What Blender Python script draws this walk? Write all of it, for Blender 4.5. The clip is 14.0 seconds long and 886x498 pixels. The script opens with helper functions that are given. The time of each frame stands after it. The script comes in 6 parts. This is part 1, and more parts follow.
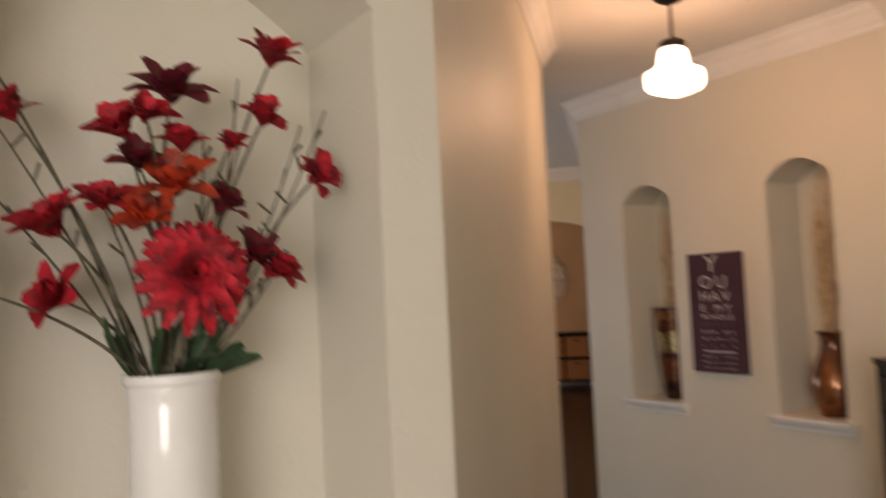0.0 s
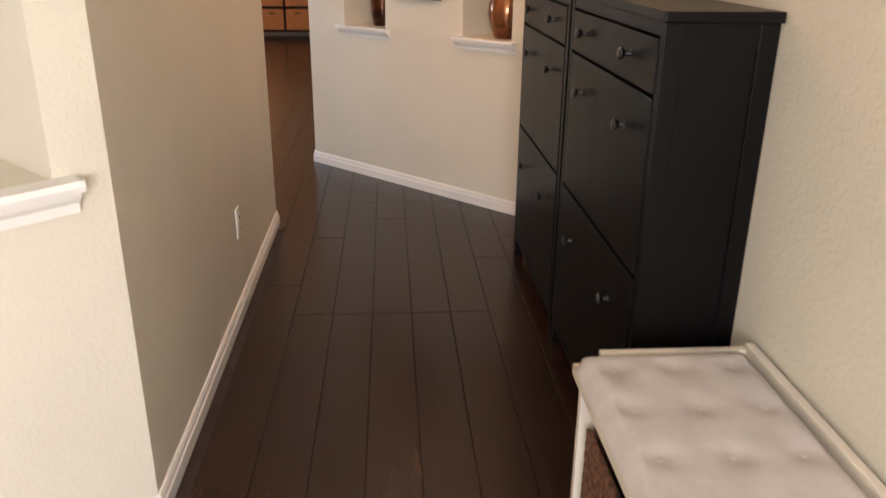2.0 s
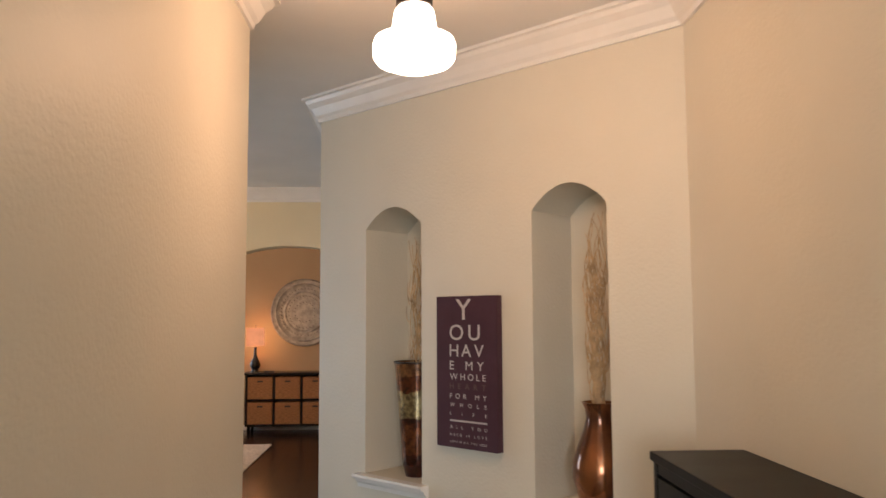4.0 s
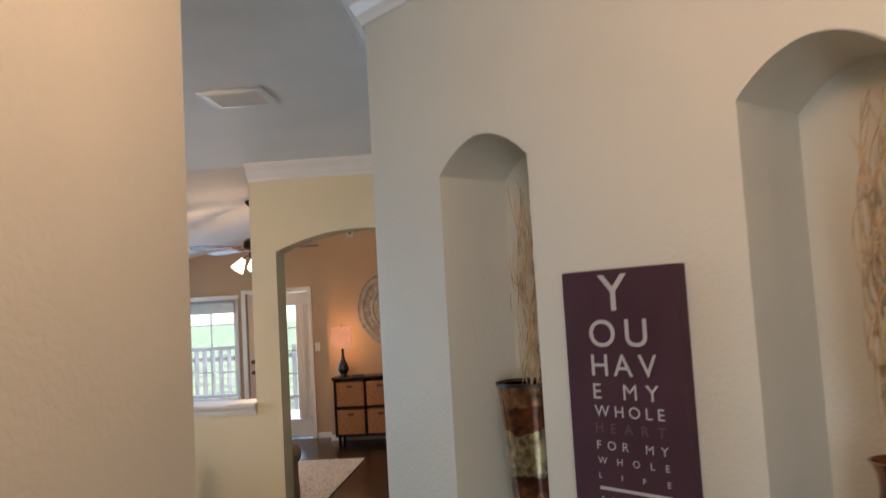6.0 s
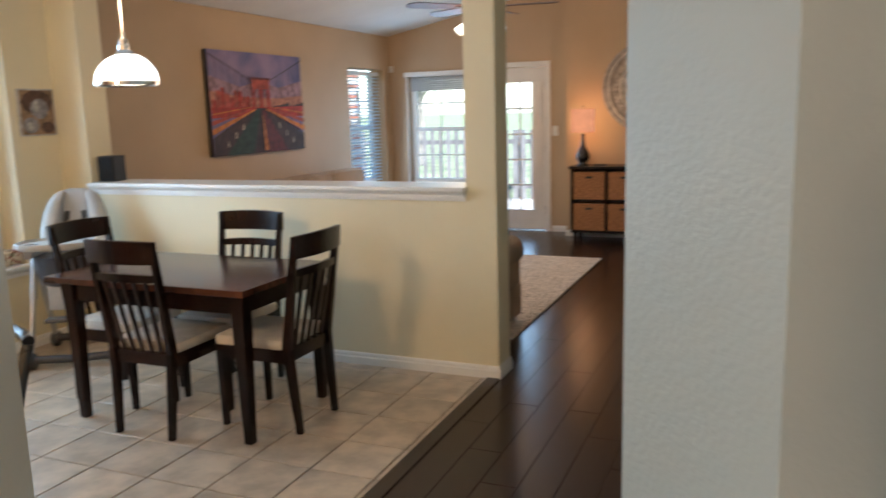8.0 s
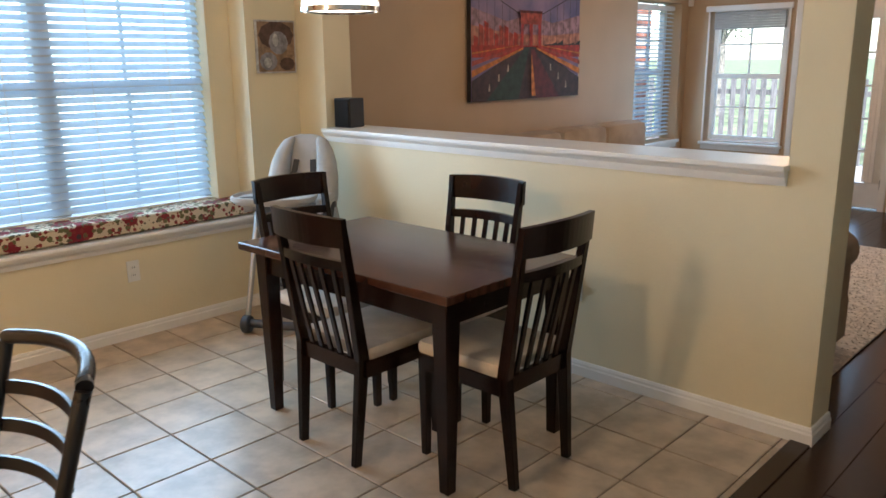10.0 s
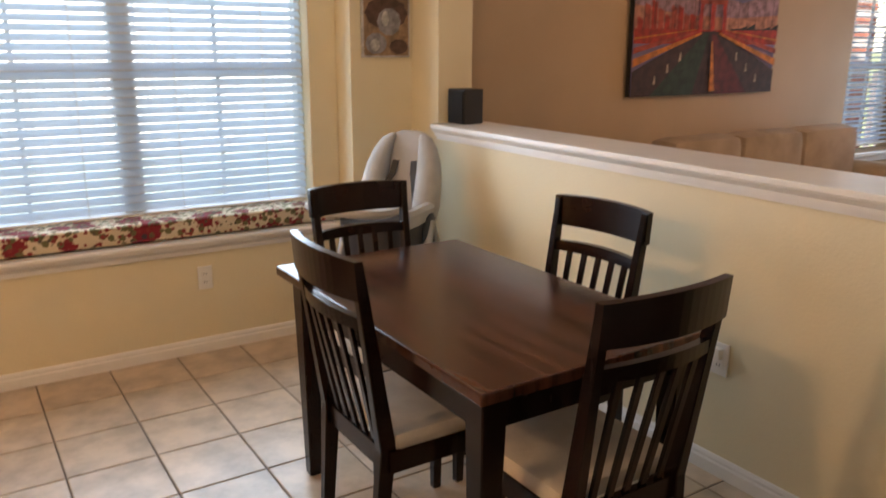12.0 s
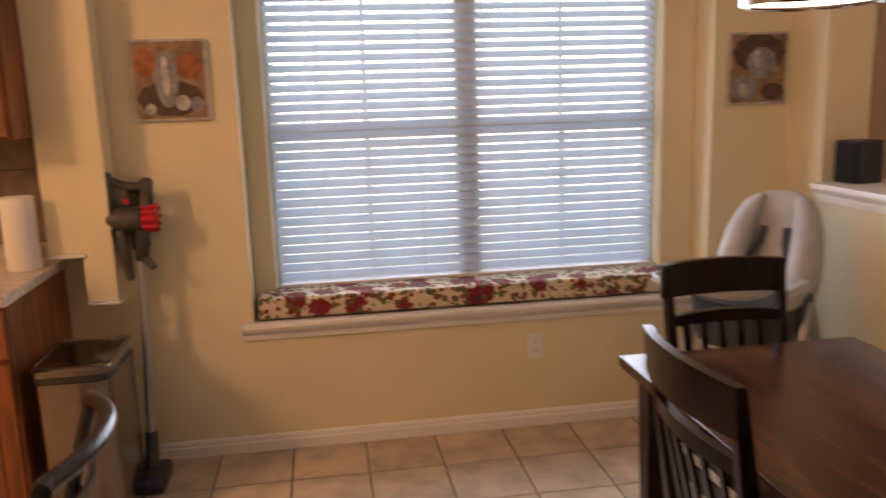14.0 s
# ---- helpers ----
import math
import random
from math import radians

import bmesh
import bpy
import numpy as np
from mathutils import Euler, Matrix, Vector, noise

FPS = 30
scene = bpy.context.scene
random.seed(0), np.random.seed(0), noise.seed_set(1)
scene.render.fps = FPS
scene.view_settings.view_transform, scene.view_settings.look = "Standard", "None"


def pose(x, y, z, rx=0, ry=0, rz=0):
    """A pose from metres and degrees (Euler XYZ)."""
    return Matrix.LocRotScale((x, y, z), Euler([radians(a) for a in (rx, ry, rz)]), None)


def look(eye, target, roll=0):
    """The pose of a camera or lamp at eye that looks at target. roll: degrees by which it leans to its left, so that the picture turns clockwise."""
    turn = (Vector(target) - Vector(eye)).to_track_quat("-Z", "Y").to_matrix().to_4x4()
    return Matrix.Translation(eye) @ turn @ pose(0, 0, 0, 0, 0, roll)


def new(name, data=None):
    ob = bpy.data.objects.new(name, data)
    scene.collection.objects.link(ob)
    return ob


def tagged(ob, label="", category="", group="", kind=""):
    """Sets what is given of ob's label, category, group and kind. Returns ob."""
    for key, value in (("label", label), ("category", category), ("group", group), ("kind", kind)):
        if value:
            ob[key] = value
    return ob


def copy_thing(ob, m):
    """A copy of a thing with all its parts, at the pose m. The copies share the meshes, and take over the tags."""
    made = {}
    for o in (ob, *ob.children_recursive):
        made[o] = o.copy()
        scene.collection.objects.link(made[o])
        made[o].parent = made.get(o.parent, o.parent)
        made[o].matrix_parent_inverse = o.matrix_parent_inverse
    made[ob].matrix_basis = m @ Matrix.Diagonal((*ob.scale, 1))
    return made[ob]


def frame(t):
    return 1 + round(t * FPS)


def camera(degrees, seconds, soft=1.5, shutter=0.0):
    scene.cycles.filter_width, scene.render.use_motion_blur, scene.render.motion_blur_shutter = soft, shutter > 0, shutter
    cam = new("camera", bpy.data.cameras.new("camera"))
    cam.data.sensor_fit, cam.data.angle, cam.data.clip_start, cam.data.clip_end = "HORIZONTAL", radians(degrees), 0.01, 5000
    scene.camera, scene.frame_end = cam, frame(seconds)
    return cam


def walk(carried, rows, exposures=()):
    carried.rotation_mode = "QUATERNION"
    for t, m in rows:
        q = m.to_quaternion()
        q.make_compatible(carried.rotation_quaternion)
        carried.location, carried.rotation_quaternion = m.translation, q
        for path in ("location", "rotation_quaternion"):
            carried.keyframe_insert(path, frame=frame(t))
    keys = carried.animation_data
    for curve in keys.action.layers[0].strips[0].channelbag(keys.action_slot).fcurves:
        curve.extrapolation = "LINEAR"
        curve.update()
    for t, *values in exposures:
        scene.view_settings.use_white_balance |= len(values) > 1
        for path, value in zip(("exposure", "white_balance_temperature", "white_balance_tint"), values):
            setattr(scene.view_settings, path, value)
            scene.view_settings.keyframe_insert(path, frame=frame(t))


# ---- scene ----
cam = camera(59.0, 14.0, shutter=0.4)
PATH = [
    (0, (0.083, 0.378, 1.628), (-0.351, 2.328, 1.736), -2.8),
    (0.5, (0.161, 0.106, 1.56), (0.198, 2.098, 1.385), -1.6),
    (1, (0.274, -0.065, 1.492), (0.455, 1.862, 0.989), 0.7),
    (1.5, (0.373, -0.087, 1.423), (0.533, 1.76, 0.674), 1.2),
    (2, (0.403, 0.02, 1.429), (0.533, 1.879, 0.703), 0.6),
    (2.5, (0.356, 0.302, 1.5), (0.469, 2.26, 1.113), -1.0),
    (3, (0.343, 0.619, 1.539), (0.463, 2.605, 1.334), -2.1),
    (3.5, (0.323, 1.012, 1.634), (0.465, 3.007, 1.652), -0.7),
    (3.7, (0.328, 1.189, 1.667), (0.453, 3.179, 1.825), -0.5),
    (5.8, (0.33, 2.684, 1.694), (0.166, 4.668, 1.89), -2.8),
    (6, (0.311, 2.826, 1.689), (0.152, 4.814, 1.841), -3.3),
    (6.5, (0.29, 3.194, 1.649), (0.061, 5.18, 1.66), -1.7),
    (7, (0.244, 3.533, 1.586), (-0.18, 5.475, 1.368), -1.4),
    (7.5, (0.165, 3.853, 1.58), (-0.364, 5.758, 1.28), -2.4),
    (8, (0.1, 4.129, 1.533), (-0.668, 5.943, 1.187), -1.6),
    (8.5, (0.03, 4.421, 1.53), (-1.063, 6.055, 1.158), -0.5),
    (8.7, (-0.026, 4.523, 1.518), (-1.184, 6.106, 1.13), -0.7),
    (10.8, (-0.652, 5.564, 1.524), (-2.021, 6.943, 1.048), -0.8),
    (11, (-0.717, 5.668, 1.539), (-2.093, 7.043, 1.074), -1.3),
    (11.5, (-0.804, 5.858, 1.533), (-2.28, 7.131, 1.087), -1.4),
    (12, (-0.789, 6.014, 1.503), (-2.417, 7.062, 1.002), 0.3),
    (12.5, (-0.784, 6.087, 1.466), (-2.436, 7.049, 0.877), 0.6),
    (13, (-0.779, 6.093, 1.503), (-2.508, 6.955, 0.987), -1.1),
    (13.5, (-0.967, 6.111, 1.503), (-2.83, 6.71, 1.091), -2.7),
    (13.7, (-1.06, 6.133, 1.497), (-2.963, 6.612, 1.11), -2.6),
    (14, (-1.219, 6.117, 1.524), (-3.16, 6.411, 1.141), -1.8),
]
EXPOSURE = [
    (0.0, -0.77, 7400, 23), (0.5, -0.47, 7400, 21), (1.5, 0.23, 7300, 22), (2.5, 0.18, 7300, 25), (3.5, -0.24, 7000, 19), (6.0, -0.47, 5850, 10),
    (7.5, -0.22, 5900, 9), (8.5, -0.28, 5600, 3), (11.0, -0.40, 6350, 13), (12.5, -0.46, 7300, 20), (13.5, -0.48, 7300, 22), (14.0, -0.74, 7900, 32),
]
walk(cam, [(t, look(eye, target, roll)) for t, eye, target, roll in PATH],
     [(t, 2.8 + s, k, tint) for t, s, k, tint in EXPOSURE])

# ---- world and large lights ----
world = bpy.data.worlds.new("world")
scene.world = world
world.use_nodes = True
wn = world.node_tree
sky = wn.nodes.new("ShaderNodeTexSky")
sky.sky_type, sky.sun_disc = "NISHITA", False
sky.sun_elevation, sky.sun_rotation = radians(48), radians(129)
wn.nodes["Background"].inputs["Strength"].default_value = 0.11
wn.links.new(sky.outputs[0], wn.nodes["Background"].inputs["Color"])
sun = new("sun", bpy.data.lights.new("sun", "SUN"))
sun.data.energy, sun.data.angle, sun.data.color = 3.2, radians(0.5), (1.0, 0.97, 0.92)
sun.matrix_world = look((0, 0, 0), (-0.52, 0.42, -0.74))


def lamp(name, at, watts, colour, radius):
    ob = new(name, bpy.data.lights.new(name, "POINT"))
    ob.data.energy, ob.data.color, ob.data.shadow_soft_size = watts / 7, colour, radius
    ob.location = at
    return ob


def skylight(name, eye, target, w, h, watts, colour):
    """The sky's light, as an area lamp in a window's opening."""
    ob = new(name, bpy.data.lights.new(name, "AREA"))
    ob.data.shape, ob.data.size, ob.data.size_y = "RECTANGLE", w, h
    ob.data.energy, ob.data.color = watts / 7, colour
    ob.matrix_world = look(eye, target)
    return ob


WARM = (1.0, 0.62, 0.34)
XWIN = -4.74
COOL = (0.58, 0.80, 1.0)
lamp("hall_bulb", (0.345, 3.595, 2.39), 16, (1.0, 0.55, 0.29), 0.07)
lamp("table_bulb", (-2.93, 7.25, 1.72), 12, WARM, 0.05)
lamp("fan_bulb", (-2.38, 11.0, 2.03), 48, WARM, 0.2)
lamp("table_lamp_bulb", (-1.93, 13.15, 1.36), 6, (1.0, 0.5, 0.2), 0.05)
lamp("kitchen_bulb", (-2.3, 3.4, 2.6), 160, (1.0, 0.64, 0.36), 0.15)
skylight("sky_breakfast", (XWIN, 6.82, 1.42), (0, 6.82, 1.2), 1.7, 1.3, 45, COOL).data.spread = radians(140)
skylight("sky_breakfast_outer", (-4.98, 6.82, 1.42), (0, 6.82, 1.42), 1.8, 1.45, 14, (0.66, 0.88, 1.0))
skylight("sky_side", (-4.60, 13.03, 1.35), (0, 12.5, 1.0), 0.85, 1.3, 12, COOL)
skylight("sky_patio", (-3.95, 13.62, 1.3), (-3.5, 8, 0.8), 0.8, 1.4, 12, COOL)
skylight("sky_door", (-2.95, 13.62, 1.1), (-2.0, 8, 0.6), 0.55, 1.6, 8, COOL)
skylight("sky_entry", (0.2, -2.85, 1.5), (0.1, 3, 1.3), 1.6, 1.7, 138, (0.86, 0.94, 1.0))


# ---- materials ----
def mat(name, colour, rough=0.6, metal=0.0, vary=0.12, scale=6.0, fine=120.0, bump=0.05, rand=0.0, spec=0.5, stretch=(1, 1, 1), second=None, coat=0.0):
    """A paint, wood, stone or metal: two scales of colour variation, fine relief and uneven gloss."""
    m = bpy.data.materials.new(name)
    m.use_nodes = True
    nt = m.node_tree
    b = nt.nodes["Principled BSDF"]
    b.inputs["Metallic"].default_value, b.inputs["Specular IOR Level"].default_value = metal, spec
    b.inputs["Coat Weight"].default_value = coat
    co, mp = nt.nodes.new("ShaderNodeTexCoord"), nt.nodes.new("ShaderNodeMapping")
    nt.links.new(co.outputs["Object"], mp.inputs[0])
    mp.inputs["Scale"].default_value = stretch
    big, small = nt.nodes.new("ShaderNodeTexNoise"), nt.nodes.new("ShaderNodeTexNoise")
    for n, s, d in ((big, scale, 4), (small, fine, 2)):
        n.inputs["Scale"].default_value, n.inputs["Detail"].default_value = s, d
        nt.links.new(mp.outputs[0], n.inputs["Vector"])
    ramp = nt.nodes.new("ShaderNodeMix")
    ramp.data_type = "RGBA"
    c2 = second or tuple(c * (1 - 2 * vary) for c in colour)
    c1 = colour if second else tuple(min(1, c * (1 + vary)) for c in colour)
    ramp.inputs[6].default_value, ramp.inputs[7].default_value = (*c1, 1), (*c2, 1)
    add = nt.nodes.new("ShaderNodeMath")
    add.operation = "MULTIPLY_ADD"
    add.inputs[1].default_value = 0.3
    nt.links.new(small.outputs[0], add.inputs[0])
    sh = nt.nodes.new("ShaderNodeMapRange")
    sh.inputs[1].default_value, sh.inputs[2].default_value = 0.35, 0.65
    sh.inputs[3].default_value, sh.inputs[4].default_value = -0.15, 0.85
    nt.links.new(big.outputs[0], sh.inputs[0])
    nt.links.new(sh.outputs[0], add.inputs[2])
    nt.links.new(add.outputs[0], ramp.inputs[0])
    last = ramp.outputs[2]
    if rand:
        info, hsv, mr = nt.nodes.new("ShaderNodeObjectInfo"), nt.nodes.new("ShaderNodeHueSaturation"), nt.nodes.new("ShaderNodeMapRange")
        mr.inputs[3].default_value, mr.inputs[4].default_value = 1 - rand, 1 + rand
        nt.links.new(info.outputs["Random"], mr.inputs[0])
        nt.links.new(mr.outputs[0], hsv.inputs["Value"])
        nt.links.new(last, hsv.inputs["Color"])
        off = nt.nodes.new("ShaderNodeVectorMath")
        off.operation = "ADD"
        sc = nt.nodes.new("ShaderNodeMath")
        sc.operation = "MULTIPLY"
        sc.inputs[1].default_value = 37.0
        nt.links.new(info.outputs["Random"], sc.inputs[0])
        nt.links.new(co.outputs["Object"], off.inputs[0])
        nt.links.new(sc.outputs[0], off.inputs[1])
        nt.links.new(off.outputs[0], mp.inputs[0])
        last = hsv.outputs[0]
    nt.links.new(last, b.inputs["Base Color"])
    rr = nt.nodes.new("ShaderNodeMapRange")
    rr.inputs[3].default_value, rr.inputs[4].default_value = rough * 0.88, min(1, rough * 1.12)
    nt.links.new(big.outputs[0], rr.inputs[0])
    nt.links.new(rr.outputs[0], b.inputs["Roughness"])
    if bump:
        bp = nt.nodes.new("ShaderNodeBump")
        bp.inputs["Strength"].default_value, bp.inputs["Distance"].default_value = min(1, bump * 4), 0.002
        nt.links.new(small.outputs[0], bp.inputs["Height"])
        nt.links.new(bp.outputs[0], b.inputs["Normal"])
    return m


def glow(name, colour, strength, rough=0.3, base=(0.85, 0.8, 0.72)):
    m = mat(name, base, rough, bump=0)
    b = m.node_tree.nodes["Principled BSDF"]
    b.inputs["Emission Color"].default_value, b.inputs["Emission Strength"].default_value = (*colour, 1), strength
    return m


def glass(name):
    m = mat(name, (1, 1, 1), 0.02, vary=0, bump=0)
    b = m.node_tree.nodes["Principled BSDF"]
    b.inputs["Transmission Weight"].default_value, b.inputs["IOR"].default_value = 1.0, 1.1
    return m


HALL = mat("hall_paint", (0.665, 0.62, 0.515), 0.5, vary=0.02, scale=1.5, fine=85, bump=0.2)
NOOK = mat("nook_paint", (0.74, 0.655, 0.45), 0.55, vary=0.02, scale=1.5, fine=80, bump=0.10)
TAN = mat("living_paint", (0.52, 0.38, 0.24), 0.6, vary=0.03, scale=1.5, fine=80, bump=0.10)
CEIL = mat("ceiling_paint", (0.80, 0.79, 0.77), 0.8, vary=0.02, scale=2, fine=60, bump=0.12)
WHITE = mat("white_trim_paint", (0.80, 0.78, 0.74), 0.35, vary=0.02, scale=5, fine=40, bump=0.01)
PLANK = mat("dark_floor_wood", (0.027, 0.0115, 0.0075), 0.24, spec=0.36, vary=0.14, scale=7, fine=60, bump=0.012, rand=0.14, stretch=(4, 0.5, 1))
GAP = mat("floor_joint", (0.03, 0.016, 0.012), 0.6)
TILE = mat("floor_tile", (0.52, 0.42, 0.315), 0.3, vary=0.13, scale=7, fine=45, bump=0.03, rand=0.07)
GROUT = mat("tile_grout", (0.13, 0.10, 0.075), 0.85, vary=0.1, fine=200, bump=0.1)
FOYERTILE = mat("foyer_tile", (0.22, 0.17, 0.14), 0.4, vary=0.18, scale=8, fine=60, bump=0.04, rand=0.08)
ESPRESSO = mat("espresso_wood", (0.013, 0.005, 0.0035), 0.26, spec=0.3, vary=0.3, scale=4, fine=70, bump=0.02, stretch=(1, 6, 1))
TABLEWOOD = mat("table_top_wood", (0.075, 0.028, 0.016), 0.2, vary=0.35, scale=3, fine=50, bump=0.015, stretch=(1, 8, 1))
BLACK = mat("black_brown_stain", (0.0045, 0.004, 0.0038), 0.36, vary=0.2, scale=5, fine=90, bump=0.02, stretch=(1, 1, 0.2), spec=0.09)
KNOB = mat("pewter_knob", (0.12, 0.12, 0.125), 0.35, metal=1.0, vary=0.1)
CREAMFAB = mat("cream_cushion", (0.62, 0.56, 0.47), 0.9, vary=0.06, scale=12, fine=400, bump=0.15)
GREYFAB = mat("grey_linen", (0.50, 0.46, 0.43), 0.95, vary=0.05, scale=14, fine=450, bump=0.2)
CHROME = mat("chrome", (0.75, 0.75, 0.76), 0.12, metal=1.0, vary=0.03, bump=0)
STEEL = mat("brushed_steel", (0.24, 0.22, 0.205), 0.16, metal=1.0, vary=0.02, scale=2, fine=60, bump=0.004, stretch=(12, 12, 0.3))
PLASTIC = mat("white_plastic", (0.78, 0.76, 0.71), 0.35, vary=0.02, bump=0)
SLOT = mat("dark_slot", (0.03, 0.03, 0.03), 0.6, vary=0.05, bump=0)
GLASS = glass("window_glass")


# ---- mesh helpers ----
def quad_mesh(bm, pts, index=0):
    f = bm.faces.new([bm.verts.new(p) for p in pts])
    f.material_index = index
    return f


def box(bm, lo, hi, bevel=0.0):
    """A box between two corners, with its edges rounded by bevel."""
    c = bmesh.new()
    bmesh.ops.create_cube(c, size=1, matrix=Matrix.Translation([(a + b) / 2 for a, b in zip(lo, hi)]) @ Matrix.Diagonal([abs(b - a) for a, b in zip(lo, hi)] + [1]))
    if bevel:
        bmesh.ops.bevel(c, geom=c.edges[:], offset=bevel, segments=2, affect="EDGES", profile=0.6)
    merge(bm, c)


def merge(bm, other, m=None):
    if m is not None:
        bmesh.ops.transform(other, matrix=m, verts=other.verts)
    tmp = bpy.data.meshes.new("tmp")
    other.to_mesh(tmp)
    bm.from_mesh(tmp)
    bpy.data.meshes.remove(tmp)
    other.free()


def beam(bm, p, q, w, d, w2=None, d2=None, up=(0, 0, 1), bevel=0.003):
    """A bar from p to q, w wide and d deep, that may taper to w2 and d2."""
    p, q = Vector(p), Vector(q)
    z = (q - p).normalized()
    x = Vector(up).cross(z)
    x = x.normalized() if x.length > 1e-4 else Vector((1, 0, 0))
    y = z.cross(x)
    c = bmesh.new()
    w2, d2 = w if w2 is None else w2, d if d2 is None else d2
    rings = []
    for o, a, b in ((p, w, d), (q, w2, d2)):
        rings.append([c.verts.new(o + x * sx * a / 2 + y * sy * b / 2) for sx, sy in ((-1, -1), (1, -1), (1, 1), (-1, 1))])
    for k in range(4):
        c.faces.new((rings[0][k], rings[0][(k + 1) % 4], rings[1][(k + 1) % 4], rings[1][k]))
    c.faces.new(rings[0][::-1]), c.faces.new(rings[1])
    if bevel:
        bmesh.ops.bevel(c, geom=c.edges[:], offset=bevel, segments=1, affect="EDGES")
    merge(bm, c)


def lathe(bm, profile, at=(0, 0, 0), seg=28, wobble=0.0):
    """A turned body from (radius, height) pairs."""
    rings = []
    for r, z in profile:
        rings.append([bm.verts.new((at[0] + r * math.cos(6.2832 * k / seg), at[1] + r * math.sin(6.2832 * k / seg), at[2] + z)) for k in range(seg)])
    for a, b in zip(rings, rings[1:]):
        for k in range(seg):
            bm.faces.new((a[k], a[(k + 1) % seg], b[(k + 1) % seg], b[k]))
    for r, ring in ((profile[0][0], rings[0][::-1]), (profile[-1][0], rings[-1])):
        if r > 1e-4:
            bm.faces.new(ring)


def tube(bm, pts, r, seg=8, r2=None):
    """A round bar along points, from radius r to r2."""
    pts = [Vector(p) for p in pts]
    r2 = r if r2 is None else r2
    rings = []
    for k, p in enumerate(pts):
        t = (pts[min(k + 1, len(pts) - 1)] - pts[max(k - 1, 0)]).normalized()
        x = t.cross((0.13, 0.21, 0.97) if abs(t.z) < 0.95 else (1, 0.1, 0)).normalized()
        y = t.cross(x)
        rad = r + (r2 - r) * k / (len(pts) - 1)
        rings.append([bm.verts.new(p + rad * (math.cos(6.2832 * j / seg) * x + math.sin(6.2832 * j / seg) * y)) for j in range(seg)])
    for a, b in zip(rings, rings[1:]):
        for j in range(seg):
            bm.faces.new((a[j], a[(j + 1) % seg], b[(j + 1) % seg], b[j]))
    bm.faces.new(rings[0][::-1]), bm.faces.new(rings[-1])


def curve_pts(a, b, c, n=10):
    """Points on the arc-like curve from a by b to c."""
    a, b, c = Vector(a), Vector(b), Vector(c)
    return [(1 - t) ** 2 * a + 2 * t * (1 - t) * (2 * b - (a + c) / 2) + t * t * c for t in [k / n for k in range(n + 1)]]


def finish(name, bm, mats, smooth=False):
    bmesh.ops.recalc_face_normals(bm, faces=bm.faces)
    me = bpy.data.meshes.new(name)
    bm.to_mesh(me)
    bm.free()
    for m in mats if isinstance(mats, (list, tuple)) else [mats]:
        me.materials.append(m)
    if smooth:
        me.shade_smooth()
        me.set_sharp_from_angle(angle=radians(40))
    return me


def part(name, bm, material, parent, label="", smooth=False, m=None):
    ob = new(name, finish(name, bm, material, smooth))
    ob.parent = parent
    if m is not None:
        ob.matrix_basis = m
    return tagged(ob, label) if label else ob


def thing(name, at, label, category, group="", yaw=0):
    """An empty at a thing's base."""
    ob = new(name)
    ob.matrix_basis = pose(*at, 0, 0, yaw)
    return tagged(ob, label, category, group)


def setting(name, bm, mats, label="", category="", smooth=False):
    return tagged(new(name, finish(name, bm, mats, smooth)), label, category, kind="structure")


def rbox(lo, hi, bevel=0.0):
    bm = bmesh.new()
    box(bm, lo, hi, bevel)
    return bm


